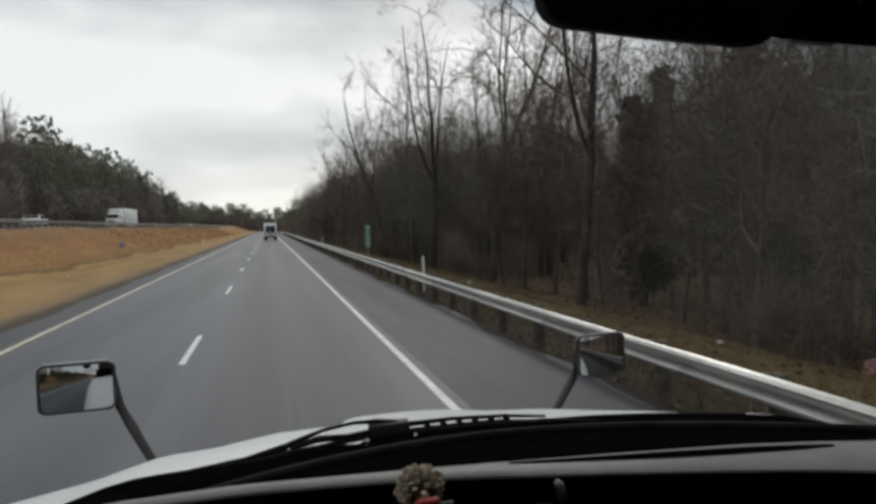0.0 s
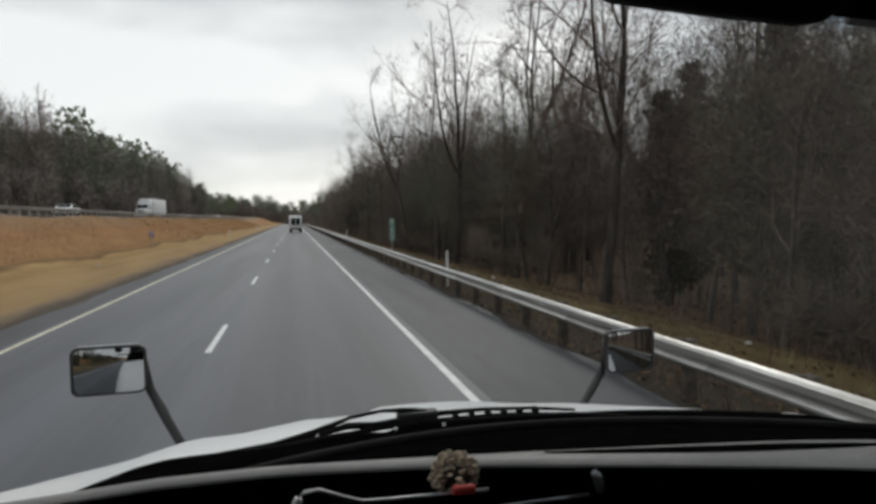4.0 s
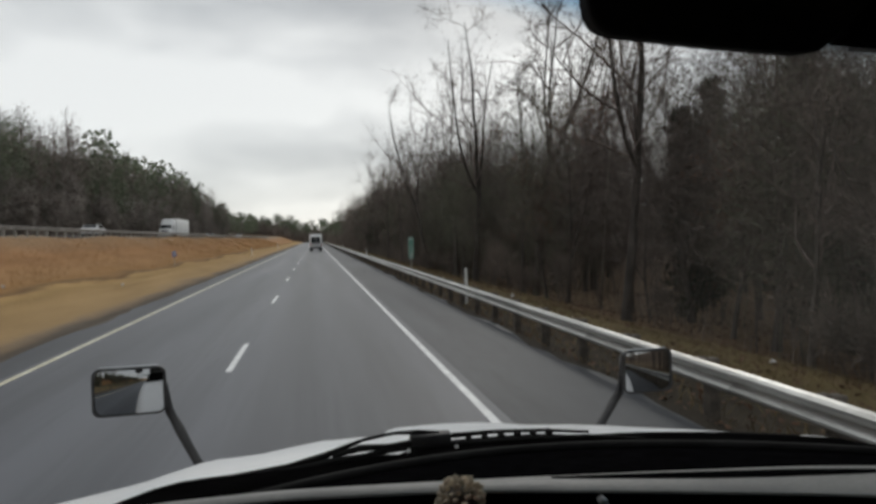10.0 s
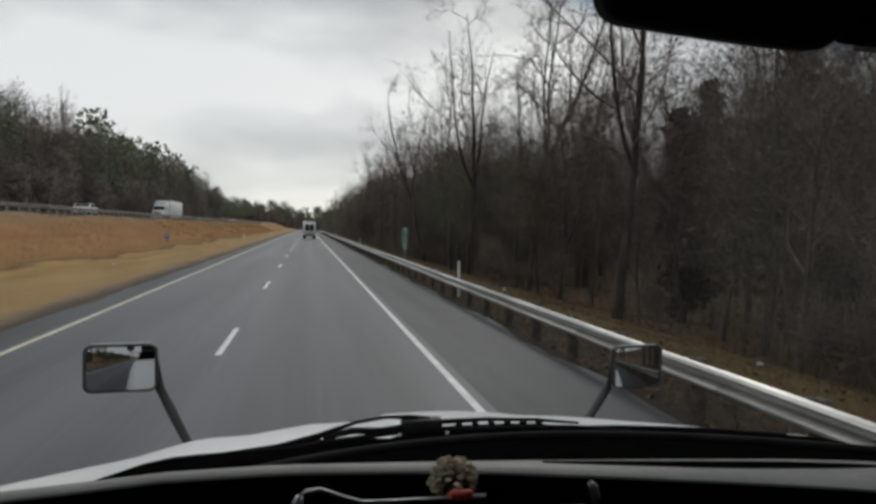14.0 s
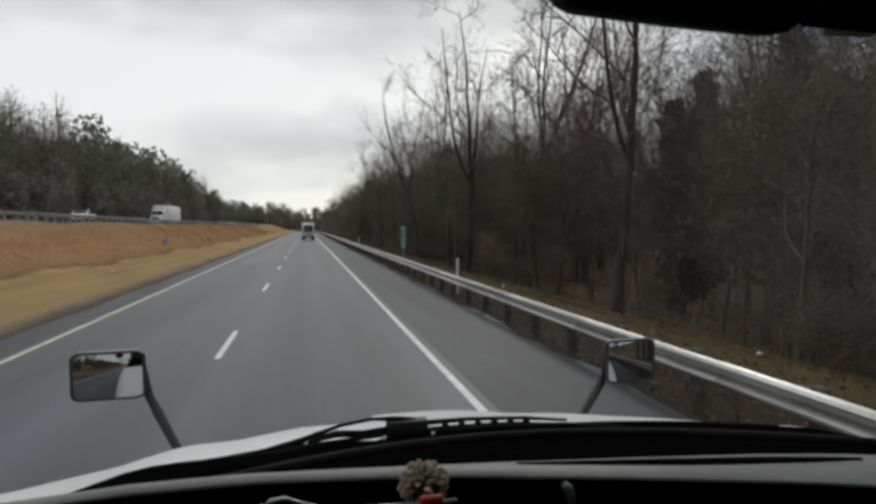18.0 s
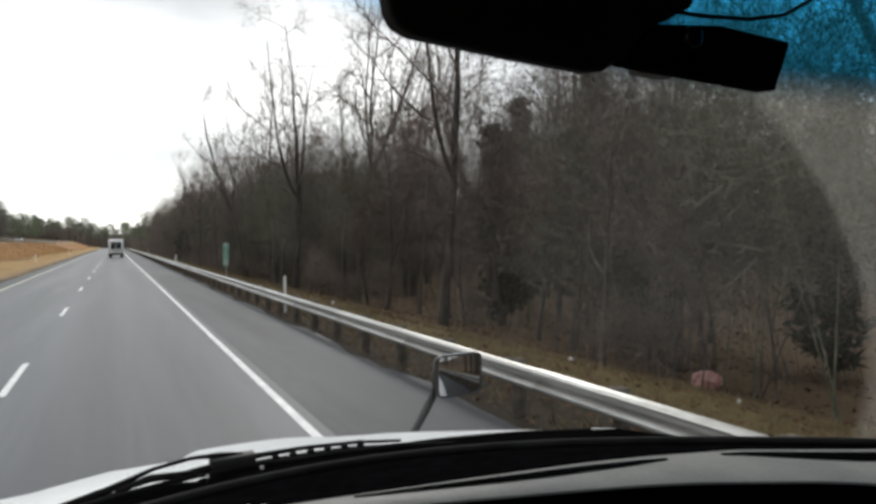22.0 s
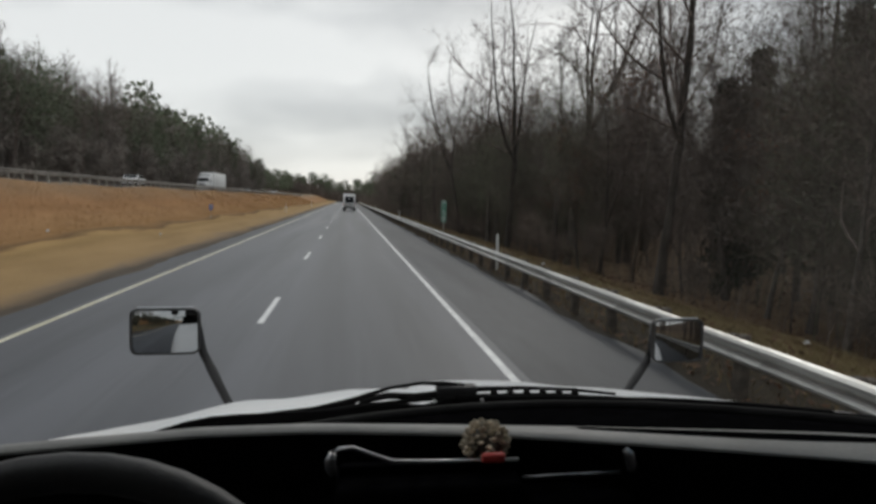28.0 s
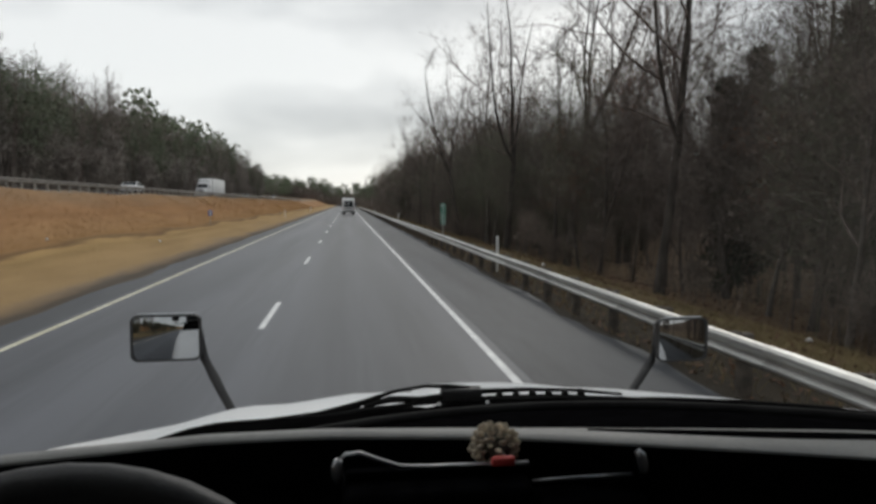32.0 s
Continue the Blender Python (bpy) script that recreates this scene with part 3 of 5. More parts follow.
def delineator(x, y, h, material, label):
    z = float(land(x, y)) if abs(x) > 6 else 0
    p = thing("marker_post", (x, y, z), label, "marker post", "roadside marker posts")
    part("post", box((-0.045, -0.02, -0.2), (0.045, 0.02, h), 0.01), material, p, at=(0, 0, 0))
    part("reflector", box((-0.035, -0.03, h - 0.2), (0.035, -0.021, h - 0.06), 0.004), M["sign_white"], p, at=(0, 0, 0))


for x, y, h in ((5.0, 21, 1.15), (5.1, 64, 1.15), (5.1, 118, 1.15), (-8.2, 150, 1.3), (-8.6, 92, 1.1)):
    delineator(x, y, h, M["sign_white"], "slim white roadside marker post with a reflector")


def mile_sign(x, y):
    s = thing("mile_marker", (x, y, float(land(x, y)) if x > 6 else -0.05), "narrow green mile marker with white numerals behind the rail", "road sign")
    part("post", box((-0.03, -0.02, -0.2), (0.03, 0.02, 2.3), 0.006), M["steel"], s, at=(0, 0, 0))
    panel = part("panel", box((-0.16, -0.03, 1.02), (0.16, -0.021, 2.28), 0.003), M["sign_green"], s, at=(0, 0, 0))
    for i, (lo, hi) in enumerate((((-0.15, 1.03), (0.15, 1.045)), ((-0.15, 2.255), (0.15, 2.27)), ((-0.15, 1.046), (-0.137, 2.254)), ((0.137, 1.046), (0.15, 2.254)))):
        part("border", box((lo[0], -0.036, lo[1]), (hi[0], -0.030, hi[1])), M["sign_white"], panel, at=(0, 0, 0))
    part("word_bar", box((-0.10, -0.036, 2.13), (0.10, -0.030, 2.20)), M["sign_white"], panel, at=(0, 0, 0))
    for i, ch in enumerate("158"):
        cu = bpy.data.curves.new("numeral", "FONT")
        cu.body, cu.size, cu.extrude, cu.align_x = ch, 0.42, 0.003, "CENTER"
        cu.materials.append(M["sign_white"])
        t = new("numeral", cu)
        t.parent = panel
        t.matrix_basis = pose(0, -0.036, 1.79 - 0.345 * i, 90, 0, 0)


mile_sign(5.55, 37.0)


# ---- vehicles on the road ----
def wheel(parent, c, r, w):
    t = part("wheel", drum(c, (1, 0, 0), r, w, 24, 0.03), M["rubber"], parent, "black tyre", at=(0, 0, 0))
    part("rim", drum((c[0], c[1], c[2]), (1, 0, 0), r * 0.55, w + 0.02, 16, 0.01), M["chrome"], t, at=(0, 0, 0))


def step_van(x, y):
    v = thing("step_van", (x, y, 0.004), "white round-shouldered step van with a dark rear window", "van")
    o = dict(at=(0, 0, 0))
    part("body", box((-1.14, 0, 0.72), (1.14, 6.4, 3.12), 0.2, 4), M["van_paint"], v, **o)
    door = part("rear_door", box((-0.93, -0.03, 0.95), (0.93, 0.02, 2.84), 0.02), M["van_paint"], v, "white rear door", **o)
    part("door_window", box((-0.80, -0.048, 1.42), (0.80, -0.031, 2.62), 0.008), M["dark_glass"], door, "wide dark pane", **o)
    part("window_bar", box((-0.025, -0.058, 1.43), (0.025, -0.049, 2.61), 0.003), M["van_paint"], door, **o)
    part("sill_bar", box((-0.82, -0.056, 1.34), (0.82, -0.031, 1.415), 0.006), M["van_paint"], door, **o)
    part("word_bar", box((-0.55, -0.04, 1.15), (0.55, -0.031, 1.25), 0.002), M["black_plastic"], door, "dark line of lettering", **o)
    part("latch", box((0.60, -0.06, 1.05), (0.78, -0.031, 1.12), 0.006), M["chrome"], door, **o)
    part("bumper", box((-1.1, -0.24, 0.46), (1.1, -0.03, 0.70), 0.03), M["black_plastic"], v, "black step bumper", **o)
    part("frame_rails", box((-0.45, 0.0, 0.52), (0.45, 6.2, 0.71), 0.02), M["black_plastic"], v, **o)
    for s in (-1, 1):
        part("tail_light", box((s * 1.035 - 0.06, -0.03, 1.0), (s * 1.035 + 0.06, 0.02, 1.34), 0.01), M["tail_red"], v, **o)
        part("marker_lamp", box((s * 0.8 - 0.06, -0.012, 2.93), (s * 0.8 + 0.06, 0.02, 2.98), 0.006), M["tail_red"], v, **o)
        part("mud_flap", box((s * 0.85 - 0.26, 0.5, 0.2), (s * 0.85 + 0.26, 0.53, 0.71), 0.004), M["rubber"], v, **o)
        wheel(v, (s * 0.86, 1.4, 0.42), 0.42, 0.46)
        wheel(v, (s * 0.94, 5.4, 0.42), 0.42, 0.26)
        mirror = part("side_mirror", box((s * 1.40 - 0.1, 5.7, 1.6), (s * 1.40 + 0.1, 5.78, 2.0), 0.02), M["black_plastic"], v, **o)
        part("mirror_arm", box((min(s * 1.12, s * 1.32), 5.72, 1.78), (max(s * 1.12, s * 1.32), 5.76, 1.82), 0.005), M["black_plastic"], mirror, **o)
    part("hood", box((-0.95, 6.2, 0.6), (0.95, 7.0, 1.5), 0.15, 3), M["van_paint"], v, **o)


def semi(x, y):
    """A tractor with its trailer that comes the other way."""
    v = thing("semi_trailer_truck", (x, y, 3.24), "white tractor with a plain white box trailer on the far carriageway", "truck")
    o = dict(at=(0, 0, 0))
    part("trailer", box((-1.28, 2.6, 1.15), (1.28, 16.0, 4.05), 0.05), M["trailer"], v, **o)
    part("trailer_rail", box((-1.25, 2.7, 1.0), (1.25, 15.9, 1.15), 0.02), M["grey_car"], v, **o)
    part("landing_gear", box((-0.9, 6.0, 0.1), (0.9, 6.2, 1.0), 0.02), M["black_plastic"], v, **o)
    part("sleeper", box((-1.2, -0.1, 1.0), (1.2, 2.2, 3.75), 0.2, 3), M["white_paint"], v, **o)
    part("cab", box((-1.15, -1.3, 0.7), (1.15, 0.1, 2.9), 0.2, 3), M["white_paint"], v, **o)
    part("hood", box((-1.05, -3.0, 0.7), (1.05, -1.2, 1.9), 0.25, 3), M["white_paint"], v, **o)
    part("windshield", box((-1.0, -1.36, 2.0), (1.0, -1.28, 2.7), 0.03), M["dark_glass"], v, **o)
    part("grille", box((-0.55, -3.05, 0.8), (0.55, -2.98, 1.65), 0.03), M["chrome"], v, **o)
    part("bumper", box((-1.2, -3.15, 0.4), (1.2, -2.85, 0.75), 0.05), M["white_paint"], v, **o)
    part("chassis", box((-0.5, -2.6, 0.6), (0.5, 15.0, 1.0), 0.02), M["black_plastic"], v, **o)
    part("fuel_tank", drum((1.05, 0.6, 0.75), (0, 1, 0), 0.3, 1.3, 20), M["chrome"], v, **o)
    part("side_skirt", box((1.24, 3.4, 0.45), (1.27, 11.8, 1.1), 0.004), M["trailer"], v, **o)
    for s in (-1, 1):
        part("headlight", box((s * 0.82 - 0.2, -3.04, 0.95), (s * 0.82 + 0.2, -2.95, 1.2), 0.02), M["lamp_glass"], v, **o)
        part("door_mirror", box((s * 1.42 - 0.09, -1.2, 1.9), (s * 1.42 + 0.09, -1.1, 2.5), 0.02), M["black_plastic"], v, **o)
        for yy in (-2.3, 3.2, 4.4, 13.2, 14.4):
            wheel(v, (s * 0.98, yy, 0.5), 0.5, 0.34)


def car(x, y, z, material, label, heading=180):
    v = thing("car", (x, y, z), label, "car", "cars on the far carriageway")
    v.rotation_euler = (0, 0, radians(heading))
    o = dict(at=(0, 0, 0))
    prof = [(-2.2, 0.35), (-2.25, 0.75), (-2.0, 0.95), (-1.35, 1.0), (-0.85, 1.38), (0.65, 1.42), (1.25, 1.02), (2.0, 0.86), (2.25, 0.65), (2.2, 0.35)]
    part("body", plate([(-0.88, py, pz) for py, pz in prof], (1.76, 0, 0), 0.05), material, v, **o)
    for s in (-1, 1):
        part("side_window", plate([(s * 0.885, py, pz) for py, pz in ((-1.2, 1.02), (-0.8, 1.32), (0.6, 1.36), (1.1, 1.03))], (s * 0.008, 0, 0), 0), M["dark_glass"], v, **o)
        for yy in (-1.35, 1.35):
            wheel(v, (s * 0.78, yy, 0.33), 0.33, 0.22)
        part("headlight", box((s * 0.65 - 0.15, 2.1, 0.62), (s * 0.65 + 0.15, 2.26, 0.76), 0.02), M["lamp_glass"], v, **o)
    part("windshield", plate([(-0.7, 0.70, 1.40), (0.7, 0.70, 1.40), (0.74, 1.24, 1.06), (-0.74, 1.24, 1.06)], (0, 0.02, 0.02), 0), M["dark_glass"], v, **o)


step_van(0.28, 119)
semi(-29.6, 140)
car(-26.3, 84, 3.245, M["white_paint"], "white sedan behind the far guardrail")
car(-29.8, 196, 3.245, M["grey_car"], "silver sedan far along the other carriageway")
car(-26.3, 236, 3.245, M["white_paint"], "white car far along the other carriageway")


# ---- trees ----
def wander(rng, start, way, length, k, bend, up=0.0):
    pts, d = [np.array(start, dtype=float)], np.array(way, dtype=float)
    d /= np.linalg.norm(d)
    for _ in range(k):
        d = d + rng.normal(0, bend, 3) + np.array([0, 0, up])
        d /= np.linalg.norm(d)
        pts.append(pts[-1] + d * length / k)
    return np.array(pts)


def spread_way(rng, axis, angle):
    axis = axis / np.linalg.norm(axis)
    s = np.cross(axis, rng.normal(0, 1, 3))
    s /= np.linalg.norm(s) + 1e-9
    return axis * math.cos(angle) + s * math.sin(angle)


class Wood:
    """Collects round bars and loose blades into one mesh."""

    def __init__(self):
        self.v, self.f, self.k = [], [], 0

    def add(self, pts, r0, r1, sides):
        vs, fs = tube_data(pts, np.linspace(r0, r1, len(pts)), sides, self.k)
        self.v.append(vs)
        self.f += fs
        self.k += len(vs)

    def blade(self, a, b, w, rng):
        side = np.cross(b - a, rng.normal(0, 1, 3))
        side *= w / (np.linalg.norm(side) + 1e-9)
        self.v.append(np.array([a - side, a + side, b]))
        self.f.append((self.k, self.k + 1, self.k + 2))
        self.k += 3

    def mesh(self, name, material):
        return mesh_of(name, np.concatenate(self.v), self.f, material, True)


def along(line, u):
    """The point and the direction at the share u of a line of points."""
    j = min(len(line) - 2, int(u * (len(line) - 1)))
    return line[j] + (line[j + 1] - line[j]) * (u * (len(line) - 1) - j), line[j + 1] - line[j]


def bare_tree(seed, h, clear, limbs, reach, leaves=0):
    """A leafless hardwood: a trunk that forks into two or three leaders, each with limbs, branches and fine twigs."""
    rng = np.random.default_rng(seed)
    trunk, crown = Wood(), Wood()
    r0 = h * 0.0105
    bole = wander(rng, (0, 0, -0.2), (rng.normal(0, 0.06), rng.normal(0, 0.06), 1), h * clear, 6, 0.05, 0.02)
    vs, fs = tube_data(bole, r0 * np.array([1.5, 1.1, 1.0, 0.95, 0.9, 0.86, 0.82]), 8, 0)
    trunk.v.append(vs)
    trunk.f += fs
    trunk.k = len(vs)
    tips = []
    forks = int(rng.integers(2, 4))
    for f in range(forks):
        way = spread_way(rng, bole[-1] - bole[-2], rng.uniform(0.06, 0.2) if f == 0 else rng.uniform(0.25, 0.55))
        leader = wander(rng, bole[-1] - np.array([0, 0, 0.05]), way, h * (1 - clear) * (1.0 if f == 0 else rng.uniform(0.65, 0.95)), 8, 0.085, 0.085)
        vs, fs = tube_data(leader, np.linspace(r0 * (0.72 if f == 0 else 0.52), 0.018, 9), 7, trunk.k)
        trunk.v.append(vs)
        trunk.f += fs
        trunk.k += len(vs)
        for i in range(max(5, limbs * (3 if f == 0 else 2) // (2 * forks))):
            u = 0.06 + 0.91 * rng.random()
            p, axis = along(leader, u)
            ln = h * reach * (1.08 - 0.72 * u) * rng.uniform(0.5, 1.1) * 0.8
            limb = wander(rng, p, spread_way(rng, axis, rng.uniform(0.45, 1.05)), ln, 6, 0.14, 0.06)
            r = r0 * (0.42 - 0.3 * u) * rng.uniform(0.6, 1.0) + 0.006
            crown.add(limb, r, 0.007, 5)
            for q in range(7):
                b0, axis = along(limb, rng.uniform(0.22, 1.0))
                bl = ln * rng.uniform(0.25, 0.5)
                br = wander(rng, b0, spread_way(rng, axis, rng.uniform(0.4, 0.95)), bl, 4, 0.16, 0.07)
                crown.add(br, max(0.007, r * 0.4), 0.005, 3)
                for k in range(5):
                    g = int(rng.integers(1, 5))
                    tw = wander(rng, br[g], spread_way(rng, br[g] - br[g - 1], rng.uniform(0.4, 1.0)), bl * rng.uniform(0.3, 0.6) + 0.15, 2, 0.15, 0.06)
                    crown.blade(tw[0], tw[1] * 0.4 + tw[2] * 0.6, 0.008, rng)
                    for z in range(5):
                        a = tw[int(rng.integers(0, 3))]
                        e = a + spread_way(rng, tw[1] - tw[0], rng.uniform(0.3, 0.9)) * rng.uniform(0.2, 0.6)
                        crown.blade(a, e, 0.0065, rng)
                        tips.append(e)
    leaf = None
    if leaves:
        pick = rng.choice(len(tips), leaves)
        c = np.array(tips)[pick] + rng.normal(0, 0.12, (leaves, 3))
        u, v = rng.normal(0, 1, (leaves, 3)), rng.normal(0, 1, (leaves, 3))
        u *= 0.04 / np.linalg.norm(u, axis=1)[:, None]
        v *= 0.045 / np.linalg.norm(v, axis=1)[:, None]
        leaf = fast_mesh("leaves", np.stack([c - u, c + v, c + u, c - v], 1), 4, M["dead_leaf"] if leaves > 2500 else M["brown_leaf"])
    return trunk.mesh("trunk", M["bark"]), crown.mesh("crown", M["twig"]), leaf


def needle_tree(seed, h, clear, limbs, reach, tufts, material, conical=False):
    rng = np.random.default_rng(seed)
    trunk = Wood()
    stem = wander(rng, (0, 0, -0.2), (rng.normal(0, 0.02), rng.normal(0, 0.02), 1), h, 10, 0.02, 0.02)
    trunk.add(stem, h * 0.0125, 0.02, 8)
    blades = []
    for i in range(limbs):
        u = clear + (0.995 - clear) * (i + rng.uniform(0, 1)) / limbs
        p = stem[0] + (stem[-1] - stem[0]) * u
        k = min(9, int(u * 10))
        p = stem[k] + (stem[k + 1] - stem[k]) * (u * 10 - k)
        shape = (1 - u) ** 0.8 + 0.05 if conical else math.sin(math.pi * min(1, 0.2 + 0.66 * (u - clear) / (1 - clear))) ** 0.7 * (1.15 - u * 0.42) + 0.08
        ln = h * reach * shape * rng.uniform(0.55, 1.2)
        a = rng.uniform(0, 2 * math.pi)
        limb = wander(rng, p, (math.cos(a), math.sin(a), rng.uniform(-0.1, 0.35) if not conical else 0.5), ln, 4, 0.12, 0.05)
        trunk.add(limb[::2], 0.03 * (1.2 - u), 0.008, 3)
        for t in range(tufts):
            w = rng.uniform(0.35 if not conical else 0.1, 1.0) * 4
            c = limb[min(3, int(w))] + (limb[min(4, int(w) + 1)] - limb[min(3, int(w))]) * (w - int(w)) + rng.normal(0, 0.16, 3)
            m = 7
            d = rng.normal(0, 1, (m, 3)) + np.array([0, 0, 0.3])
            d *= rng.uniform(0.22, 0.5, (m, 1)) / np.linalg.norm(d, axis=1)[:, None]
            s = np.cross(d, rng.normal(0, 1, (m, 3)))
            s *= 0.085 / np.linalg.norm(s, axis=1)[:, None]
            blades.append(np.stack([c - s, c + s, c + d], 1))
    return trunk.mesh("trunk", M["pine_bark"]), fast_mesh("crown", np.concatenate(blades), 3, material), None


def tree_kind(name, meshes, label, category, group):
    t = thing(name, (0, 0, -50), label, category, group)
    for nm, me in zip(("trunk", "crown", "leaves"), meshes):
        if me:
            part(nm, me, None, t, at=(0, 0, 0))
    return t


BARE = [tree_kind("bare_tree", bare_tree(10 + i, h, c, l, r, lv), lab, "tree", "bare trees of the roadside woods")
        for i, (h, c, l, r, lv, lab) in enumerate((
            (17.5, 0.42, 15, 0.36, 0, "tall leafless grey hardwood at the wood's edge"),
            (15.0, 0.30, 16, 0.40, 260, "leafless hardwood with a few withered brown leaves"),
            (19.0, 0.48, 13, 0.34, 0, "tall slim leafless hardwood with a high crown"),
            (12.0, 0.22, 16, 0.42, 0, "small leafless tree with many twigs"),
            (16.0, 0.36, 14, 0.44, 500, "wide leafless oak with withered brown leaves"),
            (10.0, 0.16, 15, 0.40, 150, "low bare sapling of the thicket")))]
OAK = tree_kind("oak", bare_tree(77, 13.5, 0.28, 16, 0.46, 3200), "oak that has kept its rust-coloured dead leaves", "tree", "oaks with dead leaves")
PINE = [tree_kind("pine", needle_tree(40 + i, h, c, l, r, t, M["needle"]), lab, "tree", "pines") for i, (h, c, l, r, t, lab) in enumerate((
    (18, 0.30, 80, 0.20, 10, "tall loblolly pine with a dark green crown"),
    (15, 0.14, 84, 0.22, 10, "dark green pine with branches low on the trunk"),
    (20, 0.40, 72, 0.19, 10, "tall pine with a bare trunk and a high crown")))]
CEDAR = tree_kind("cedar", needle_tree(60, 9.5, 0.04, 95, 0.23, 6, M["cedar"], True), "dark conical red cedar", "tree", "cedars")


def plant(kind, x, y, rng, lo=0.85, hi=1.15, sink=0.0):
    s = rng.uniform(lo, hi)
    t = copy_thing(kind, Matrix())
    t.matrix_basis = Matrix.LocRotScale((x, y, float(land(x, y)) - sink), Euler((0, 0, rng.uniform(0, 6.28))), (s, s, s * rng.uniform(0.92, 1.08)))
    return t


def far_tree(seed, h):
    """Triangles of a far leafless tree."""
    g = np.random.default_rng(seed)
    stem = wander(g, (0, 0, -0.3), (g.normal(0, 0.04), g.normal(0, 0.04), 1), h, 5, 0.05, 0.03)
    out = []

    def strip_of(a, b, w0, w1):
        for ang in (0, 1.57):
            s = np.array([math.cos(ang), math.sin(ang), 0])
            out.append([a - s * w0, a + s * w0, b + s * w1])
            out.append([a - s * w0, b + s * w1, b - s * w1])

    for i in range(5):
        strip_of(stem[i], stem[i + 1], 0.17 * (1 - i / 5) + 0.02, 0.17 * (1 - (i + 1) / 5) + 0.02)
    for i in range(26):
        u = g.uniform(0.3, 0.98) * 5
        p = stem[int(u)] + (stem[int(u) + 1] - stem[int(u)]) * (u - int(u))
        ln = h * 0.36 * (1.15 - u / 5) * g.uniform(0.6, 1.2)
        limb = wander(g, p, spread_way(g, np.array([0, 0, 1.0]), g.uniform(0.4, 1.0)), ln, 3, 0.15, 0.08)
        for a, b, w in zip(limb, limb[1:], (0.05, 0.035, 0.02)):
            s = np.cross(b - a, g.normal(0, 1, 3))
            s *= w / (np.linalg.norm(s) + 1e-9)
            out.append([a - s, a + s, b])
        for _ in range(14):
            a = limb[int(g.integers(0, 4))] + g.normal(0, 0.05, 3)
            b = a + spread_way(g, limb[3] - limb[0], g.uniform(0.3, 1.1)) * ln * g.uniform(0.2, 0.5)
            s = np.cross(b - a, g.normal(0, 1, 3))
            s *= 0.022 / (np.linalg.norm(s) + 1e-9)
            out.append([a - s, a + s, b])
    return np.array(out)


def far_pine(seed, h):
    """Triangles of a far pine: clumps of needles round a stem."""
    g = np.random.default_rng(seed)
    out = []
    for i in range(150):
        u = 0.25 + 0.75 * g.random()
        r = h * 0.2 * (math.sin(math.pi * min(1, 0.2 + 0.66 * (u - 0.25) / 0.75)) ** 0.7 + 0.1) * math.sqrt(g.random())
        a = g.uniform(0, 6.28)
        c = np.array([r * math.cos(a), r * math.sin(a), u * h])
        for _ in range(5):
            d, e = g.normal(0, 0.42, 3), g.normal(0, 0.24, 3)
            out.append([c - e, c + e, c + d])
    return np.array(out)


FARP = [far_pine(300 + i, h) for i, h in enumerate((15, 18, 13))]
FAR = [far_tree(200 + i, h) for i, h in enumerate((15, 17, 13, 16))]
far_sets = {"woods_beyond": [], "woods_behind": [], "woods_across": [], "pines_across": []}


def far_plant(key, x, y, rng, lo, hi, kinds=None):
    s, a = rng.uniform(lo, hi), rng.uniform(0, 6.28)
    r = np.array([[math.cos(a), -math.sin(a), 0], [math.sin(a), math.cos(a), 0], [0, 0, 1]])
    far_sets[key].append(rng.choice(kinds or FAR) @ r.T * s + np.array([x, y, float(land(x, y))]))


rng = random.Random(11)
spots = []


def free(x, y, gap):
    if any((x - a) ** 2 + (y - b) ** 2 < gap * gap for a, b in spots):
        return False
    spots.append((x, y))
    return True


# woods beside the outer shoulder: bare hardwoods close to the verge
for y in np.arange(-8, 130, 2.9):
    for lane, (x0, x1) in enumerate(((8.8, 11.5), (11.5, 16), (16, 23), (23, 32), (32, 46))):
        x, yy = rng.uniform(x0, x1), y + rng.uniform(-1.4, 1.4)
        if not free(x, yy, 1.5):
            continue
        r = rng.random()
        k = 0.86 if y < 26 or y > 42 else 1.0
        if y > 80 and r < (0.34 if lane > 1 else 0.08):
            plant(rng.choice(PINE), x + 2, yy, rng, 0.55, 0.8)
        elif r < 0.05 and y > 20:
            plant(CEDAR, x, yy, rng, 0.6, 1.0)
        elif lane > 2 or (y > 75 and lane > 1):
            far_plant("woods_beyond", x, yy, rng, 0.6 * k, 0.86 * k)
        else:
            if lane < 2 and rng.random() < 0.2:
                continue
            k *= (0.72, 0.82, 0.92)[lane]
            plant(rng.choice(BARE if lane else BARE[:5]), x, yy, rng, 0.72 * k, 1.12 * k)
for x, y, k, s in ((9.3, 36.5, 4, 0.95), (9.8, 44.0, 1, 1.0), (9.4, 52.5, 4, 0.85), (10.0, 61.0, 4, 0.9), (9.6, 70.0, 1, 0.9), (10.2, 83.0, 4, 0.8), (10.8, 30.5, 0, 0.9), (9.8, 19.0, 4, 0.85)):
    plant(BARE[k], x, y, rng, s, s * 1.05)
for x, y, s in ((9.6, 25.5, 0.42), (12.2, 17.0, 0.55), (13.5, 52, 0.95), (10.4, 78, 0.6), (12.6, 12.0, 0.5), (14.6, 33.0, 0.85), (12.0, 66.0, 0.8)):
    plant(OAK, x, y, rng, s, s)
for x, y, s in ((15.4, 9.4, 0.8), (13.2, 13.4, 0.75), (15.6, 17.6, 0.95), (13.8, 21.5, 0.8), (17.0, 25.0, 1.05)):
    plant(CEDAR, x, y, rng, s, s * 1.02)
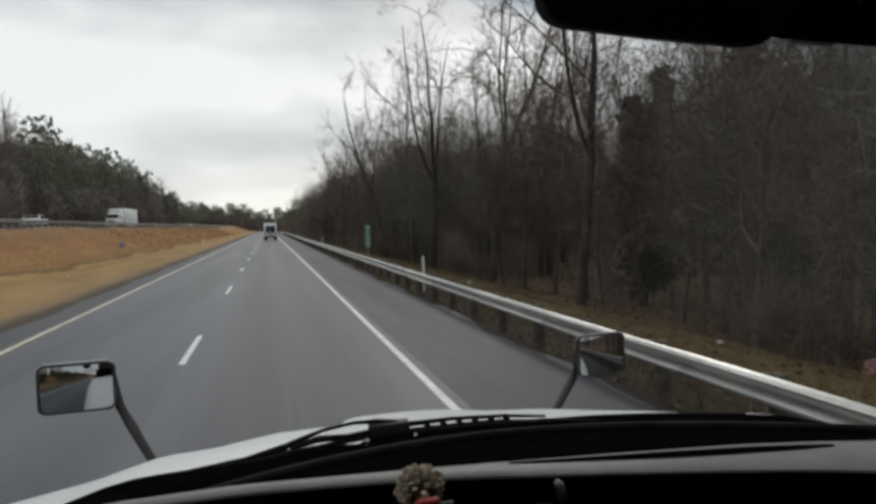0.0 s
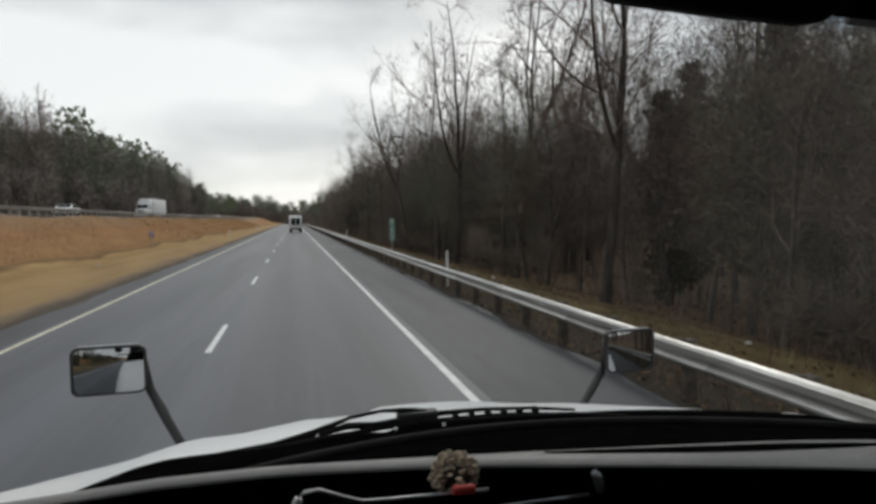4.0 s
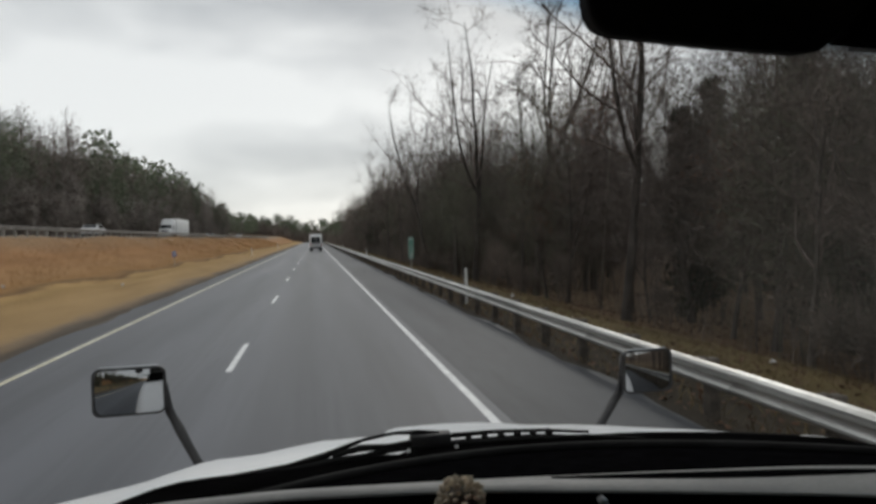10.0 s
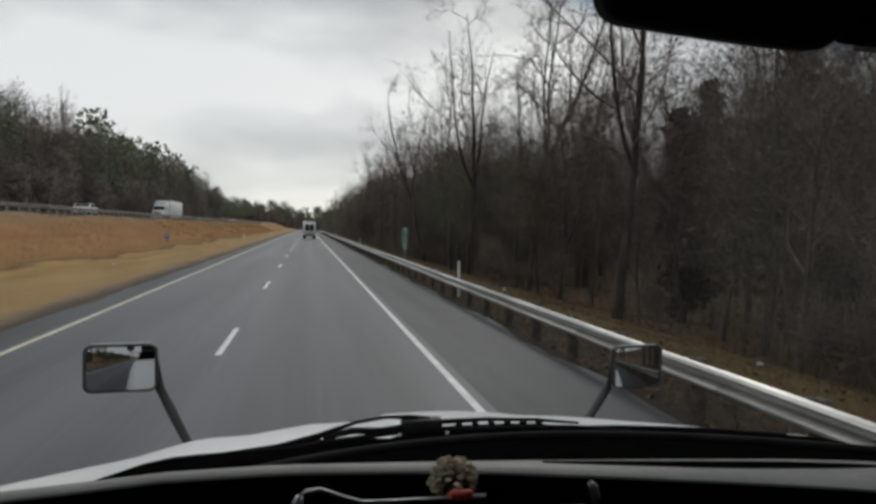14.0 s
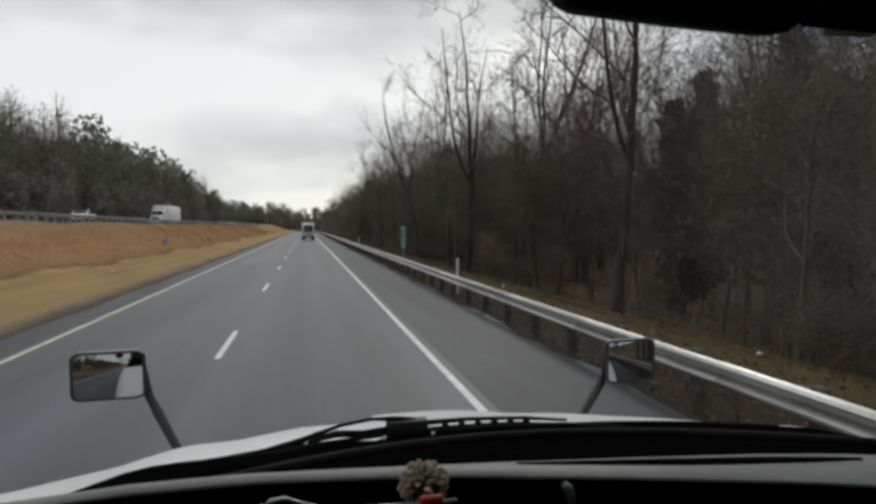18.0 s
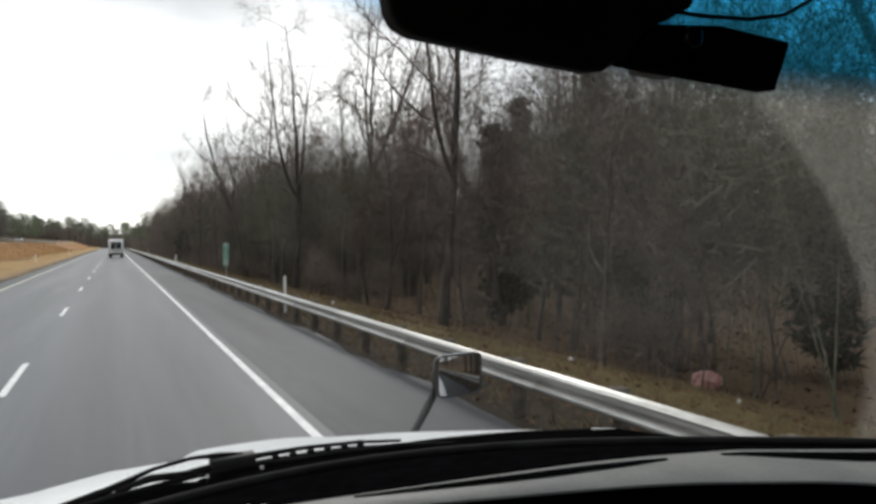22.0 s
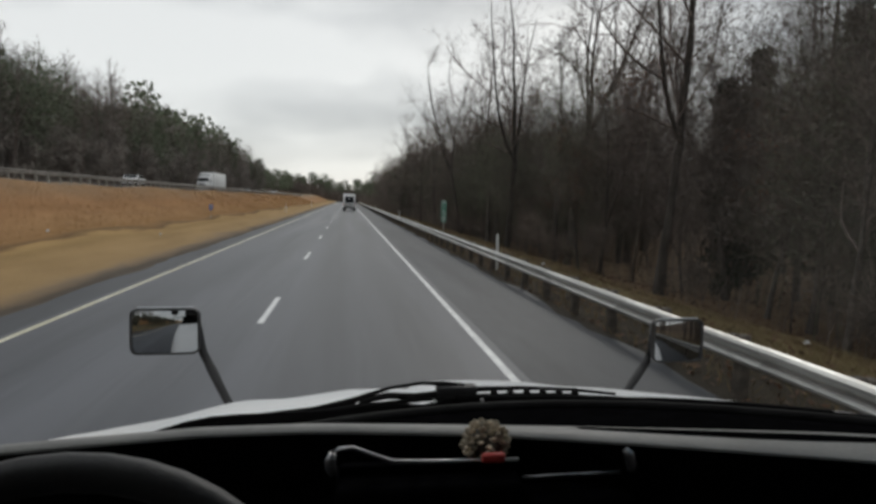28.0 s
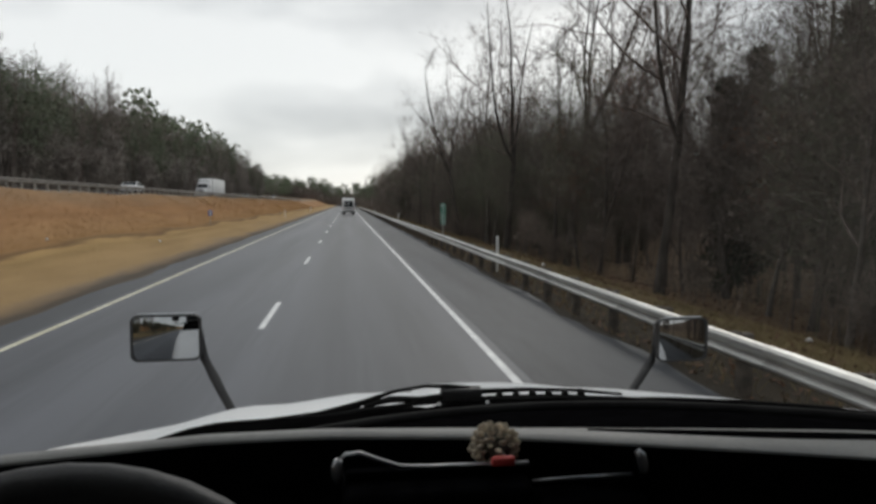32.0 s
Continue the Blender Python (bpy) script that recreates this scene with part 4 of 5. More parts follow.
for x, y in ((10.0, 96.0), (9.8, 104.0), (10.6, 111.0)):
    plant(CEDAR, x, y, rng, 0.9, 1.05)
# farther along the same side, and behind the truck
for y in np.arange(130, 430, 5.5):
    for x0, x1 in ((9.5, 15), (15, 22), (22, 32), (32, 46)):
        x, yy = rng.uniform(x0, x1), y + rng.uniform(-3, 3)
        if rng.random() < 0.3:
            far_plant("pines_across", x, yy, rng, 0.5, 0.75, FARP)
        else:
            far_plant("woods_beyond", x, yy, rng, 0.7, 1.02)
for y in np.arange(-110, -8, 3.5):
    for x0, x1 in ((9, 14), (14, 22), (22, 34), (-42, -37), (-50, -42)):
        far_plant("woods_behind", rng.uniform(x0, x1), y + rng.uniform(-1.5, 1.5), rng, 0.8, 1.1)
# woods behind the opposite carriageway
for y in np.arange(14, 286, 3.9):
    for lane, (x0, x1) in enumerate(((-40.5, -37), (-46, -40.5), (-54, -46), (-66, -54))):
        x, yy = rng.uniform(x0, x1), y + rng.uniform(-2.2, 2.2)
        low = (0.78 if lane == 0 else 0.98) * (1 + 0.10 * min(1, max(0, (yy - 45) / 60)))
        if rng.random() < 0.2:
            if lane > 0:
                far_plant("pines_across", x, yy, rng, low, low + 0.22, FARP)
            else:
                plant(rng.choice(PINE[:2]), x, yy, rng, low * 0.8, low)
        else:
            far_plant("woods_across", x, yy, rng, low, low + 0.25)
# woods across the bend at the far end
for i in range(150):
    far_plant("pines_across", rng.uniform(-90, 60), rng.uniform(440, 500), rng, 0.65, 0.95, FARP)
for i in range(60):
    far_plant("pines_across", rng.uniform(-85, -36), rng.uniform(286, 440), rng, 0.5, 0.75, FARP)
for i in range(160):
    far_plant("woods_across", rng.uniform(-90, 70), rng.uniform(440, 540), rng, 0.55, 0.85)
for i in range(40):
    far_plant("woods_across", rng.uniform(-80, -36), rng.uniform(286, 440), rng, 0.4, 0.6)
for k in (*BARE, OAK, *PINE, CEDAR):
    for o in (*k.children_recursive, k):
        bpy.data.objects.remove(o)
for key, label in (("woods_beyond", "grey leafless hardwoods deeper in the roadside woods"), ("woods_behind", "leafless woods along the road already driven"), ("woods_across", "grey leafless hardwoods among the far pines")):
    whole(key, fast_mesh(key, np.concatenate(far_sets[key]), 3, M["twig"]), None, label, "woods", kind="stuff")
whole("pines_across", fast_mesh("pines_across", np.concatenate(far_sets["pines_across"]), 3, M["needle"]), None, "dark green pine woods far off", "woods", kind="stuff")


# ---- thickets and grass, too many to count ----
def thicket(name, seed, count, x0, x1, y0, y1, h0, h1, width, material, label, lean=0.28, bias=1.0, skip=None):
    g = np.random.default_rng(seed)
    x, y = x0 + (x1 - x0) * g.random(count) ** bias, g.uniform(y0, y1, count)
    z = land(x, y) - 0.05
    h = g.uniform(h0, h1, count) * g.uniform(0.5, 1, count)
    a = np.stack([x, y, z], 1)
    d = np.stack([g.normal(0, lean, count), g.normal(0, lean, count), np.ones(count)], 1) * h[:, None]
    m = a + d * 0.55 + g.normal(0, 0.06, (count, 3)) * h[:, None]
    b = a + d
    s = np.stack([g.normal(0, 1, count), g.normal(0, 1, count), np.zeros(count)], 1)
    s *= (width * g.uniform(0.5, 1.3, count) / np.linalg.norm(s, axis=1))[:, None]
    tri = [np.stack([a - s, a + s, m + s * 0.7], 1), np.stack([a - s, m + s * 0.7, m - s * 0.7], 1), np.stack([m - s * 0.7, m + s * 0.7, b], 1)]
    for _ in range(7 if h1 > 9 else 3 if h1 > 0.6 else 0):
        u = g.uniform(0.3, 0.95, count)[:, None]
        p = a + d * u
        e = p + g.normal(0, 0.22, (count, 3)) * h[:, None] + np.array([0, 0, 0.15]) * h[:, None]
        tri.append(np.stack([p - s * 0.5, p + s * 0.5, e], 1))
    return whole(name, fast_mesh(name, np.concatenate(tri), 3, material), material, label, "undergrowth", kind="stuff")


thicket("undergrowth_near", 1, 1600, 8.8, 15.5, -14, 60, 0.4, 2.0, 0.009, M["brush"], "tangle of brown leafless stems along the wood's edge", bias=0.8)
thicket("undergrowth_far", 2, 9000, 8.2, 22, 55, 210, 1.0, 5.0, 0.022, M["brush"], "brown leafless thicket along the road")
thicket("undergrowth_deep", 3, 8000, 24, 52, -16, 200, 1.5, 7.0, 0.022, M["brush"], "deep brown-grey thicket of saplings in the woods")
thicket("saplings_deep", 12, 7000, 18, 60, -16, 190, 5.0, 10.0, 0.022, M["brush"], "close stand of slim grey saplings deep in the woods", 0.24)
thicket("saplings_tall", 15, 900, 15, 38, -6, 60, 8.0, 15.0, 0.014, M["brush"], "tall slim saplings close together in the woods", 0.2)
thicket("saplings_hill", 13, 9000, 58, 130, -30, 260, 5.0, 10.5, 0.10, M["brush"], "grey leafless woods on the rise behind", 0.16)
thicket("saplings_across", 14, 9000, -75, -42, 8, 300, 6.0, 13.0, 0.09, M["brush"], "grey leafless saplings among the far pines", 0.14)
thicket("undergrowth_across", 4, 12000, -58, -36, 8, 290, 1.0, 5.0, 0.05, M["twig_hazed"], "brown thicket at the foot of the far woods")
thicket("undergrowth_end", 5, 9000, -90, 70, 425, 500, 3, 10, 0.24, M["brush"], "far brown woods across the bend")
thicket("undergrowth_outer_end", 8, 9000, 8, 46, 200, 430, 2, 8, 0.10, M["brush"], "far brown thicket along the road")
thicket("bank_grass", 6, 42000, -20.5, -12.6, 1.5, 80, 0.08, 0.26, 0.010, M["sedge"], "dry orange-tan grass on the median bank", 0.4)
thicket("mown_grass", 16, 30000, -11.2, -7.0, 1.5, 70, 0.04, 0.13, 0.007, M["straw"], "short mown straw-coloured grass beside the shoulder", 0.5)
thicket("bank_grass_far", 7, 15000, -20.8, -12.4, 80, 250, 0.15, 0.5, 0.03, M["sedge"], "dry tan grass farther along the median bank", 0.4)
thicket("verge_grass", 9, 26000, 5.8, 9.4, 0.5, 14, 0.05, 0.24, 0.008, M["verge_grass"], "short yellow-green grass along the shoulder", 0.5)
thicket("rail_grass", 17, 36000, 4.3, 6.2, 0.5, 70, 0.03, 0.08, 0.010, M["rail_grass"], "matted brown weeds and gravel, coloured dark for the guardrail's shadow", 0.6)
thicket("verge_grass_far", 10, 17000, 5.8, 9.0, 14, 120, 0.06, 0.3, 0.014, M["verge_grass"], "dry yellow-green grass behind the guardrail", 0.5)


thicket("weeds_behind", 19, 14000, -13, -6.7, -70, -1, 0.2, 0.55, 0.03, M["twig_olive"], "dull olive weeds along the median already driven past", 0.5)
thicket("verge_tufts", 18, 5200, 4.6, 6.4, 0.5, 70, 0.10, 0.42, 0.010, M["verge_grass"], "tufts of dead grass round the guardrail posts", 0.55)


def twig_haze(name, seed, count, x0, x1, y0, y1, top, label, width):
    """Fine twigs that fill the woods between the stems, thinning out upwards."""
    g = np.random.default_rng(seed)
    x, y = x0 + (x1 - x0) * g.random(count) ** 0.8, g.uniform(y0, y1, count)
    cap = top * (0.72 + 0.28 * np.sin(x * 0.9 + y * 0.37) * np.sin(y * 0.21 + 1.3)) * np.where(y > 45, 0.78, 1.0)
    z = land(x, y) + 2.0 + (cap - 2.0) * g.beta(1.05, 1.9, count)
    a = np.stack([x, y, z], 1)
    d = g.normal(0, 1, (count, 3)) * [0.75, 0.75, 0.6] + np.array([0, 0, 0.55])
    d *= (g.uniform(0.35, 1.15, count) / np.linalg.norm(d, axis=1))[:, None]
    s = np.cross(d, g.normal(0, 1, (count, 3)))
    s *= (width * g.uniform(0.6, 1.4, count) / np.linalg.norm(s, axis=1))[:, None]
    return whole(name, fast_mesh(name, np.stack([a - s, a + s, a + d], 1), 3, M["twig"]), None, label, "undergrowth", kind="stuff")


twig_haze("twigs_near", 31, 95000, 9.5, 30, -4, 62, 12.2, "fine brown twigs filling the roadside woods", 0.009)
twig_haze("twigs_far", 32, 40000, 9.5, 36, 55, 190, 11.5, "fine brown twigs filling the woods farther on", 0.017)


def scrub(name, seed, clumps, each, x0, x1, y0, y1, h0, h1, width, material, label):
    """Close-grown leafless shrubs and young trees: rounded, uneven clumps of fine twigs."""
    g = np.random.default_rng(seed)
    out = []
    for _ in range(clumps):
        x, y = x0 + (x1 - x0) * g.random() ** 1.3, g.uniform(y0, y1)
        h = g.uniform(h0, h1)
        r = h * g.uniform(0.19, 0.30)
        n = int(each * g.uniform(0.6, 1.3))
        d = g.normal(0, 1, (n, 3))
        d /= np.linalg.norm(d, axis=1)[:, None]
        # knobbly outline: lobes of different reach
        lobes = g.normal(0, 1, (7, 3))
        lobes /= np.linalg.norm(lobes, axis=1)[:, None]
        reach = 0.70 + 0.42 * np.max(np.clip(d @ lobes.T, 0, 1) ** 3, axis=1)
        u = g.random(n) ** 0.42 * reach
        c = d * u[:, None] * [r, r, h * 0.41] + np.array([x, y, h * 0.58])
        c[:, 2] += land(np.full(n, x), np.full(n, y))
        e = d * 0.3 + g.normal(0, 0.6, (n, 3)) + np.array([0, 0, 0.4])
        e *= (g.uniform(0.3, 1.0, n) / np.linalg.norm(e, axis=1))[:, None]
        s = np.cross(e, g.normal(0, 1, (n, 3)))
        s *= (width * g.uniform(0.6, 1.5, n) / np.linalg.norm(s, axis=1))[:, None]
        out.append(np.stack([c - s, c + s, c + e], 1))
        for _k in range(3):
            a = np.array([x + g.normal(0, 0.25), y + g.normal(0, 0.25), float(land(x, y)) - 0.1])
            t = np.array([x + g.normal(0, r * 0.6), y + g.normal(0, r * 0.6), float(land(x, y)) + h * g.uniform(0.6, 0.95)])
            for q in (np.array([1.0, 0, 0]), np.array([0, 1.0, 0])):
                out.append(np.array([[a - q * 0.02, a + q * 0.02, t]]))
    return whole(name, fast_mesh(name, np.concatenate(out), 3, material), None, label, "undergrowth", kind="stuff")


scrub("scrub_brown", 51, 48, 3000, 9.4, 17, -6, 66, 5.0, 11.5, 0.0065, M["twig"], "brown leafless scrub crowding the wood's edge")
scrub("scrub_olive", 52, 34, 3000, 9.2, 16, -6, 62, 4.5, 9.5, 0.0065, M["twig_olive"], "olive-grey scrub and vines at the wood's edge")
scrub("scrub_grey", 53, 62, 2600, 11, 26, -4, 75, 7.5, 12.2, 0.008, M["twig_grey"], "grey twiggy young trees in the woods")
scrub("scrub_low", 54, 26, 420, 8.9, 12, -6, 60, 1.0, 2.6, 0.007, M["brush"], "low tangled briars at the edge of the grass")
scrub("scrub_far_brown", 55, 95, 700, 9.2, 20, 58, 190, 7, 13.5, 0.028, M["twig"], "brown leafless scrub farther along the road")
scrub("scrub_far_olive", 56, 70, 700, 9.2, 22, 58, 190, 6.5, 13, 0.028, M["twig_olive"], "olive-grey scrub farther along the road")
scrub("crowns_across_olive", 57, 105, 1300, -50, -36.5, 16, 290, 10.5, 16.0, 0.055, M["twig_olive"], "olive-brown rounded crowns of the far woods")
scrub("crowns_across_brown", 58, 105, 1300, -50, -36.5, 16, 290, 10.5, 16.0, 0.055, M["twig_hazed"], "brown-grey rounded crowns of the far woods")
scrub("crowns_across_green", 59, 105, 1300, -50, -36.5, 16, 290, 10.5, 16.0, 0.055, M["needle"], "dull green rounded crowns of the far woods")
scrub("thicket_across", 63, 150, 800, -40.5, -36.2, 8, 290, 4.0, 9.5, 0.05, M["twig_hazed"], "grey-brown thicket along the foot of the far woods, lightened for haze")
scrub("crowns_hill_grey", 60, 60, 1200, -56, -40, 80, 250, 14.0, 19.0, 0.06, M["twig_hazed"], "grey rounded crowns of the tall woods along the far carriageway")
scrub("crowns_hill_green", 61, 50, 1200, -56, -40, 80, 250, 13.0, 18.5, 0.06, M["needle"], "dull green rounded crowns of the tall woods along the far carriageway")
scrub("brush_behind", 62, 110, 420, -21, -9.0, -90, -5, 1.4, 4.0, 0.03, M["twig_olive"], "olive-brown brush on the bank along the road already driven")
g = np.random.default_rng(21)
k = 26000
c = np.stack([g.uniform(8.4, 26, k), g.uniform(-10, 80, k), np.zeros(k)], 1)
c[:, 2] = land(c[:, 0], c[:, 1]) + 0.03
u, v = g.normal(0, 1, (k, 3)) * [1, 1, 0.3], g.normal(0, 1, (k, 3)) * [1, 1, 0.3]
u *= 0.07 / np.linalg.norm(u, axis=1)[:, None]
v *= 0.05 / np.linalg.norm(v, axis=1)[:, None]
whole("leaf_litter", fast_mesh("leaf_litter", np.stack([c - u, c + v, c + u, c - v], 1), 4, M["brown_leaf"]), None, "fallen brown leaves under the trees", "leaves", kind="stuff")
k = 9000
c = np.stack([g.uniform(4.6, 8.6, k), g.uniform(0.5, 60, k), np.zeros(k)], 1)
c[:, 2] = land(c[:, 0], c[:, 1]) + 0.03
u, v = g.normal(0, 1, (k, 3)) * [1, 1, 0.3], g.normal(0, 1, (k, 3)) * [1, 1, 0.3]
u *= 0.06 / np.linalg.norm(u, axis=1)[:, None]
v *= 0.03 / np.linalg.norm(v, axis=1)[:, None]
whole("leaf_drift", fast_mesh("leaf_drift", np.stack([c - u, c + v, c + u, c - v], 1), 4, M["brown_leaf"]), None, "brown leaves blown against the guardrail", "leaves", kind="stuff")


# ---- roadside odds and ends ----
def snag(pts, r, label):
    t = thing("dead_limb", pts[0], label, "dead tree", "bleached dead limbs in the woods")
    part("limb", bar(pts, np.linspace(r, r * 0.25, len(pts)), 7), M["pale_wood"], t)
    a, b = Vector(pts[-2]), Vector(pts[-1])
    for k, d in ((0.1, (0.3, 0.5, 0.9)), (0.6, (-0.4, 0.2, 0.7))):
        p = a.lerp(b, k)
        part("branch", bar([p, p + Vector(d) * 0.5, p + Vector(d) * 1.0 + Vector((0.1, -0.1, -0.05))], [r * 0.35, r * 0.25, r * 0.1], 5), M["pale_wood"], t)


z = float(land(15.5, 17.0))
snag([(15.5, 17.0, z - 0.2), (15.4, 16.6, z + 2.4), (15.1, 16.1, z + 4.4), (14.3, 15.8, z + 5.8), (13.2, 16.3, z + 6.5), (12.2, 17.4, z + 6.7)], 0.07, "bleached bent dead limb standing in the woods")
z = float(land(12.2, 26.0))
snag([(12.2, 26.0, z - 0.2), (11.8, 24.8, z + 2.2), (11.3, 23.4, z + 4.6), (10.9, 22.2, z + 6.6)], 0.06, "pale dead trunk leaning among the trees")


def blue_sign(x, y):
    s = thing("blue_sign", (x, y, float(land(x, y))), "small blue roadside sign on a thin post in the median", "road sign")
    part("post", box((-0.02, -0.015, -0.2), (0.02, 0.015, 1.25), 0.004), M["steel"], s, at=(0, 0, 0))
    p = part("panel", box((-0.15, -0.026, 0.78), (0.15, -0.016, 1.24), 0.004), M["sign_blue"], s, at=(0, 0, 0))
    part("symbol_bar", box((-0.09, -0.032, 1.06), (0.09, -0.027, 1.16)), M["sign_white"], p, at=(0, 0, 0))
    part("symbol_bar", box((-0.06, -0.032, 0.86), (0.06, -0.027, 0.98)), M["sign_white"], p, at=(0, 0, 0))


blue_sign(-11.8, 58.0)
rng = random.Random(8)
for x, y, s in ((7.1, 22.5, 0.09), (7.8, 9.8, 0.06), (8.2, 6.4, 0.05), (-9.4, 34.0, 0.07), (-13.0, 30.0, 0.08), (6.6, 33.0, 0.09)):
    z = float(land(x, y))
    k = 9
    edge = [(x + s * (0.7 + 0.5 * rng.random()) * math.cos(6.28 * i / k), y + s * (0.7 + 0.5 * rng.random()) * math.sin(6.28 * i / k), z + 0.03 + s * rng.random()) for i in range(k)]
    bm = bmesh.new()
    ring = [bm.verts.new(p) for p in edge]
    mid, low = bm.verts.new((x, y, z + 0.06 + s)), bm.verts.new((x, y, z - 0.02))
    for i in range(k):
        bm.faces.new((ring[i], ring[(i + 1) % k], mid))
        bm.faces.new((ring[(i + 1) % k], ring[i], low))
    whole("litter", bm, M["litter"], "crumpled scrap of white litter in the grass", "litter", "roadside litter")
x, y = 10.6, 9.0
z = float(land(x, y))
bm = bmesh.new()
bmesh.ops.create_icosphere(bm, subdivisions=3, radius=1)
for v in bm.verts:
    v.co = Vector((x, y, z + 0.16)) + Vector((v.co.x * 0.34, v.co.y * 0.25, v.co.z * 0.2)) * (1 + 0.22 * noise.noise(v.co * 2.6))
    v.co.z = max(v.co.z, z - 0.01)
whole("trash_bag", bm, M["bag"], "faded pink crumpled bag at the wood's edge", "litter")


# ---- the semi truck that carries the camera ----
CX = 0.4  # its centre line
truck = thing("semi_truck", (CX, 0.0, 0.004), "white conventional semi truck, seen from its driver's cab", "truck")


def glass_y(x, z):
    return 1.35 - 0.55 * (x - CX) ** 2 - 0.647 * (z - 1.85)


def sill_z(x):
    return 1.79 + 0.065 * ((x - CX) / 1.02) ** 2


HY = [1.5, 1.8, 1.87, 2.0, 2.2, 2.5, 2.8, 3.1, 3.35, 3.5, 3.56]
HZ = [1.728, 1.684, 1.672, 1.652, 1.610, 1.53, 1.43, 1.29, 1.10, 0.85, 0.6]


def hood_back(x):
    return 1.80 - 0.085 * (x - CX) ** 2 - 0.55 * max(0.0, min(CX - x, 0.95) - 0.35) ** 2


def hood_z(x, y):
    d = abs(x - CX)
    z = np.interp(y, HY, HZ) - 0.006 - min(0.14, max(0.05, 0.05 + 0.11 * (y - 1.75))) * d * d
    z += 0.017 * math.sin(math.pi * min(1.0, max(0.0, (CX - x - 0.60) / 0.36))) ** 2
    z += 0.012 * (1 / (1 + math.exp((d - 0.30) / 0.03)))           # crown of the hood
    z += np.interp(x, [0.0, 0.235, 0.285, 0.74, 0.92], [0, -0.034, -0.005, -0.005, 0])  # raised centre panel with a stepped edge
    return float(z - 3.0 * max(0, d - 1.17) ** 2 - (3.6 * (d - 1.235) if d > 1.235 else 0))


hx = np.unique([*np.linspace(-0.19, -0.09, 9), *np.linspace(-1.26, -0.4, 16), *np.linspace(-0.36, 0.36, 15), *np.linspace(0.4, 1.26, 16)])
hu = np.linspace(0, 1, 42)
hood = part("hood", sheet("hood", [[(CX + d, y, hood_z(CX + d, y)) for d in hx for y in [hood_back(CX + d) + u * (3.56 - hood_back(CX + d))]] for u in hu], M["hood_paint"]), None, truck, "glossy white sloping hood with a raised centre")
part("grille", box((CX - 0.6, 3.50, 0.40), (CX + 0.6, 3.58, 0.72), 0.03), M["chrome"], truck)
part("bumper", box((CX - 1.2, 3.45, 0.3), (CX + 1.2, 3.75, 0.62), 0.06), M["white_paint"], truck)
for s in (-1, 1):
    part("fender", box((CX + s * 1.22 - 0.03, 1.9, 0.75), (CX + s * 1.22 + 0.03, 3.45, 1.0), 0.02), M["white_paint"], truck)
    w = part("front_wheel", drum((CX + s * 1.02, 2.7, 0.51), (1, 0, 0), 0.506, 0.30, 28, 0.03), M["rubber"], truck, "black truck tyre")
    part("rim", drum((CX + s * 1.02, 2.7, 0.51), (1, 0, 0), 0.28, 0.32, 20, 0.01), M["chrome"], w)
    for yy in (-3.4, -4.7):
        w = part("rear_wheel", drum((CX + s * 0.93, yy, 0.51), (1, 0, 0), 0.506, 0.58, 28, 0.03), M["rubber"], truck, "black truck tyre")
        part("rim", drum((CX + s * 0.93, yy, 0.51), (1, 0, 0), 0.28, 0.60, 20, 0.01), M["chrome"], w)
part("chassis", box((CX - 0.45, -5.4, 0.6), (CX + 0.45, 3.4, 0.95), 0.02), M["black_plastic"], truck)

# cowl between hood and glass
cx = np.linspace(CX - 1.16, CX + 1.16, 50)
rows = []
for u in np.linspace(0, 1, 9):
    row = []
    for x in cx:
        y0, z0 = glass_y(x, sill_z(x)) - 0.01, sill_z(x)
        y1 = hood_back(x) + 0.006
        z1 = hood_z(x, y1) + 0.003
        row.append((x, y0 + (y1 - y0) * u, z0 + (z1 - z0) * u - 0.02 * math.sin(math.pi * u)))
    rows.append(row)
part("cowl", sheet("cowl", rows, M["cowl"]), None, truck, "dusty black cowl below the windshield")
part("hood_seal", bar([(x, hood_back(x) + 0.002, hood_z(x, hood_back(x)) + 0.001) for x in np.linspace(CX - 1.15, CX + 1.05, 40)], 0.006, 6), M["rubber"], truck)

# windshield with a shade band, its seal and pillars
gx = np.linspace(CX - 1.03, CX + 1.03, 40)
rows = []
for u in np.linspace(0, 1, 24):
    rows.append([(x, glass_y(x, sill_z(x) + u * (2.72 - sill_z(x))), sill_z(x) + u * (2.72 - sill_z(x))) for x in gx])
pane = part("windshield", sheet("windshield", rows, M["windshield"]), None, truck, "wide curved windshield with a blue shade band")
pane.visible_shadow = False
part("glass_seal", bar([(x, glass_y(x, sill_z(x)) - 0.012, sill_z(x) + 0.004) for x in gx], 0.012, 6), M["rubber"], pane)
for s in (-1, 1):
    x = CX + s * 1.03
    part("a_pillar", bar([(x + s * 0.012, glass_y(x, z) - 0.015, z) for z in np.linspace(1.80, 2.78, 12)], 0.030, 10), M["rubber"], truck, "black windshield pillar")
part("header", plate([(CX - 1.06, glass_y(CX - 1.06, 2.66) - 0.03, 2.66), *[(x, glass_y(x, 2.66) - 0.03, 2.655 - 0.05 * (x - CX) ** 2) for x in np.linspace(CX - 1.0, CX + 1.0, 20)],
                      (CX + 1.06, glass_y(CX + 1.06, 2.66) - 0.03, 2.60), (CX + 1.06, -0.2, 2.80), (CX - 1.06, -0.2, 2.80)], (0, 0, 0.09), 0), M["lining"], truck, "black headliner above the glass")

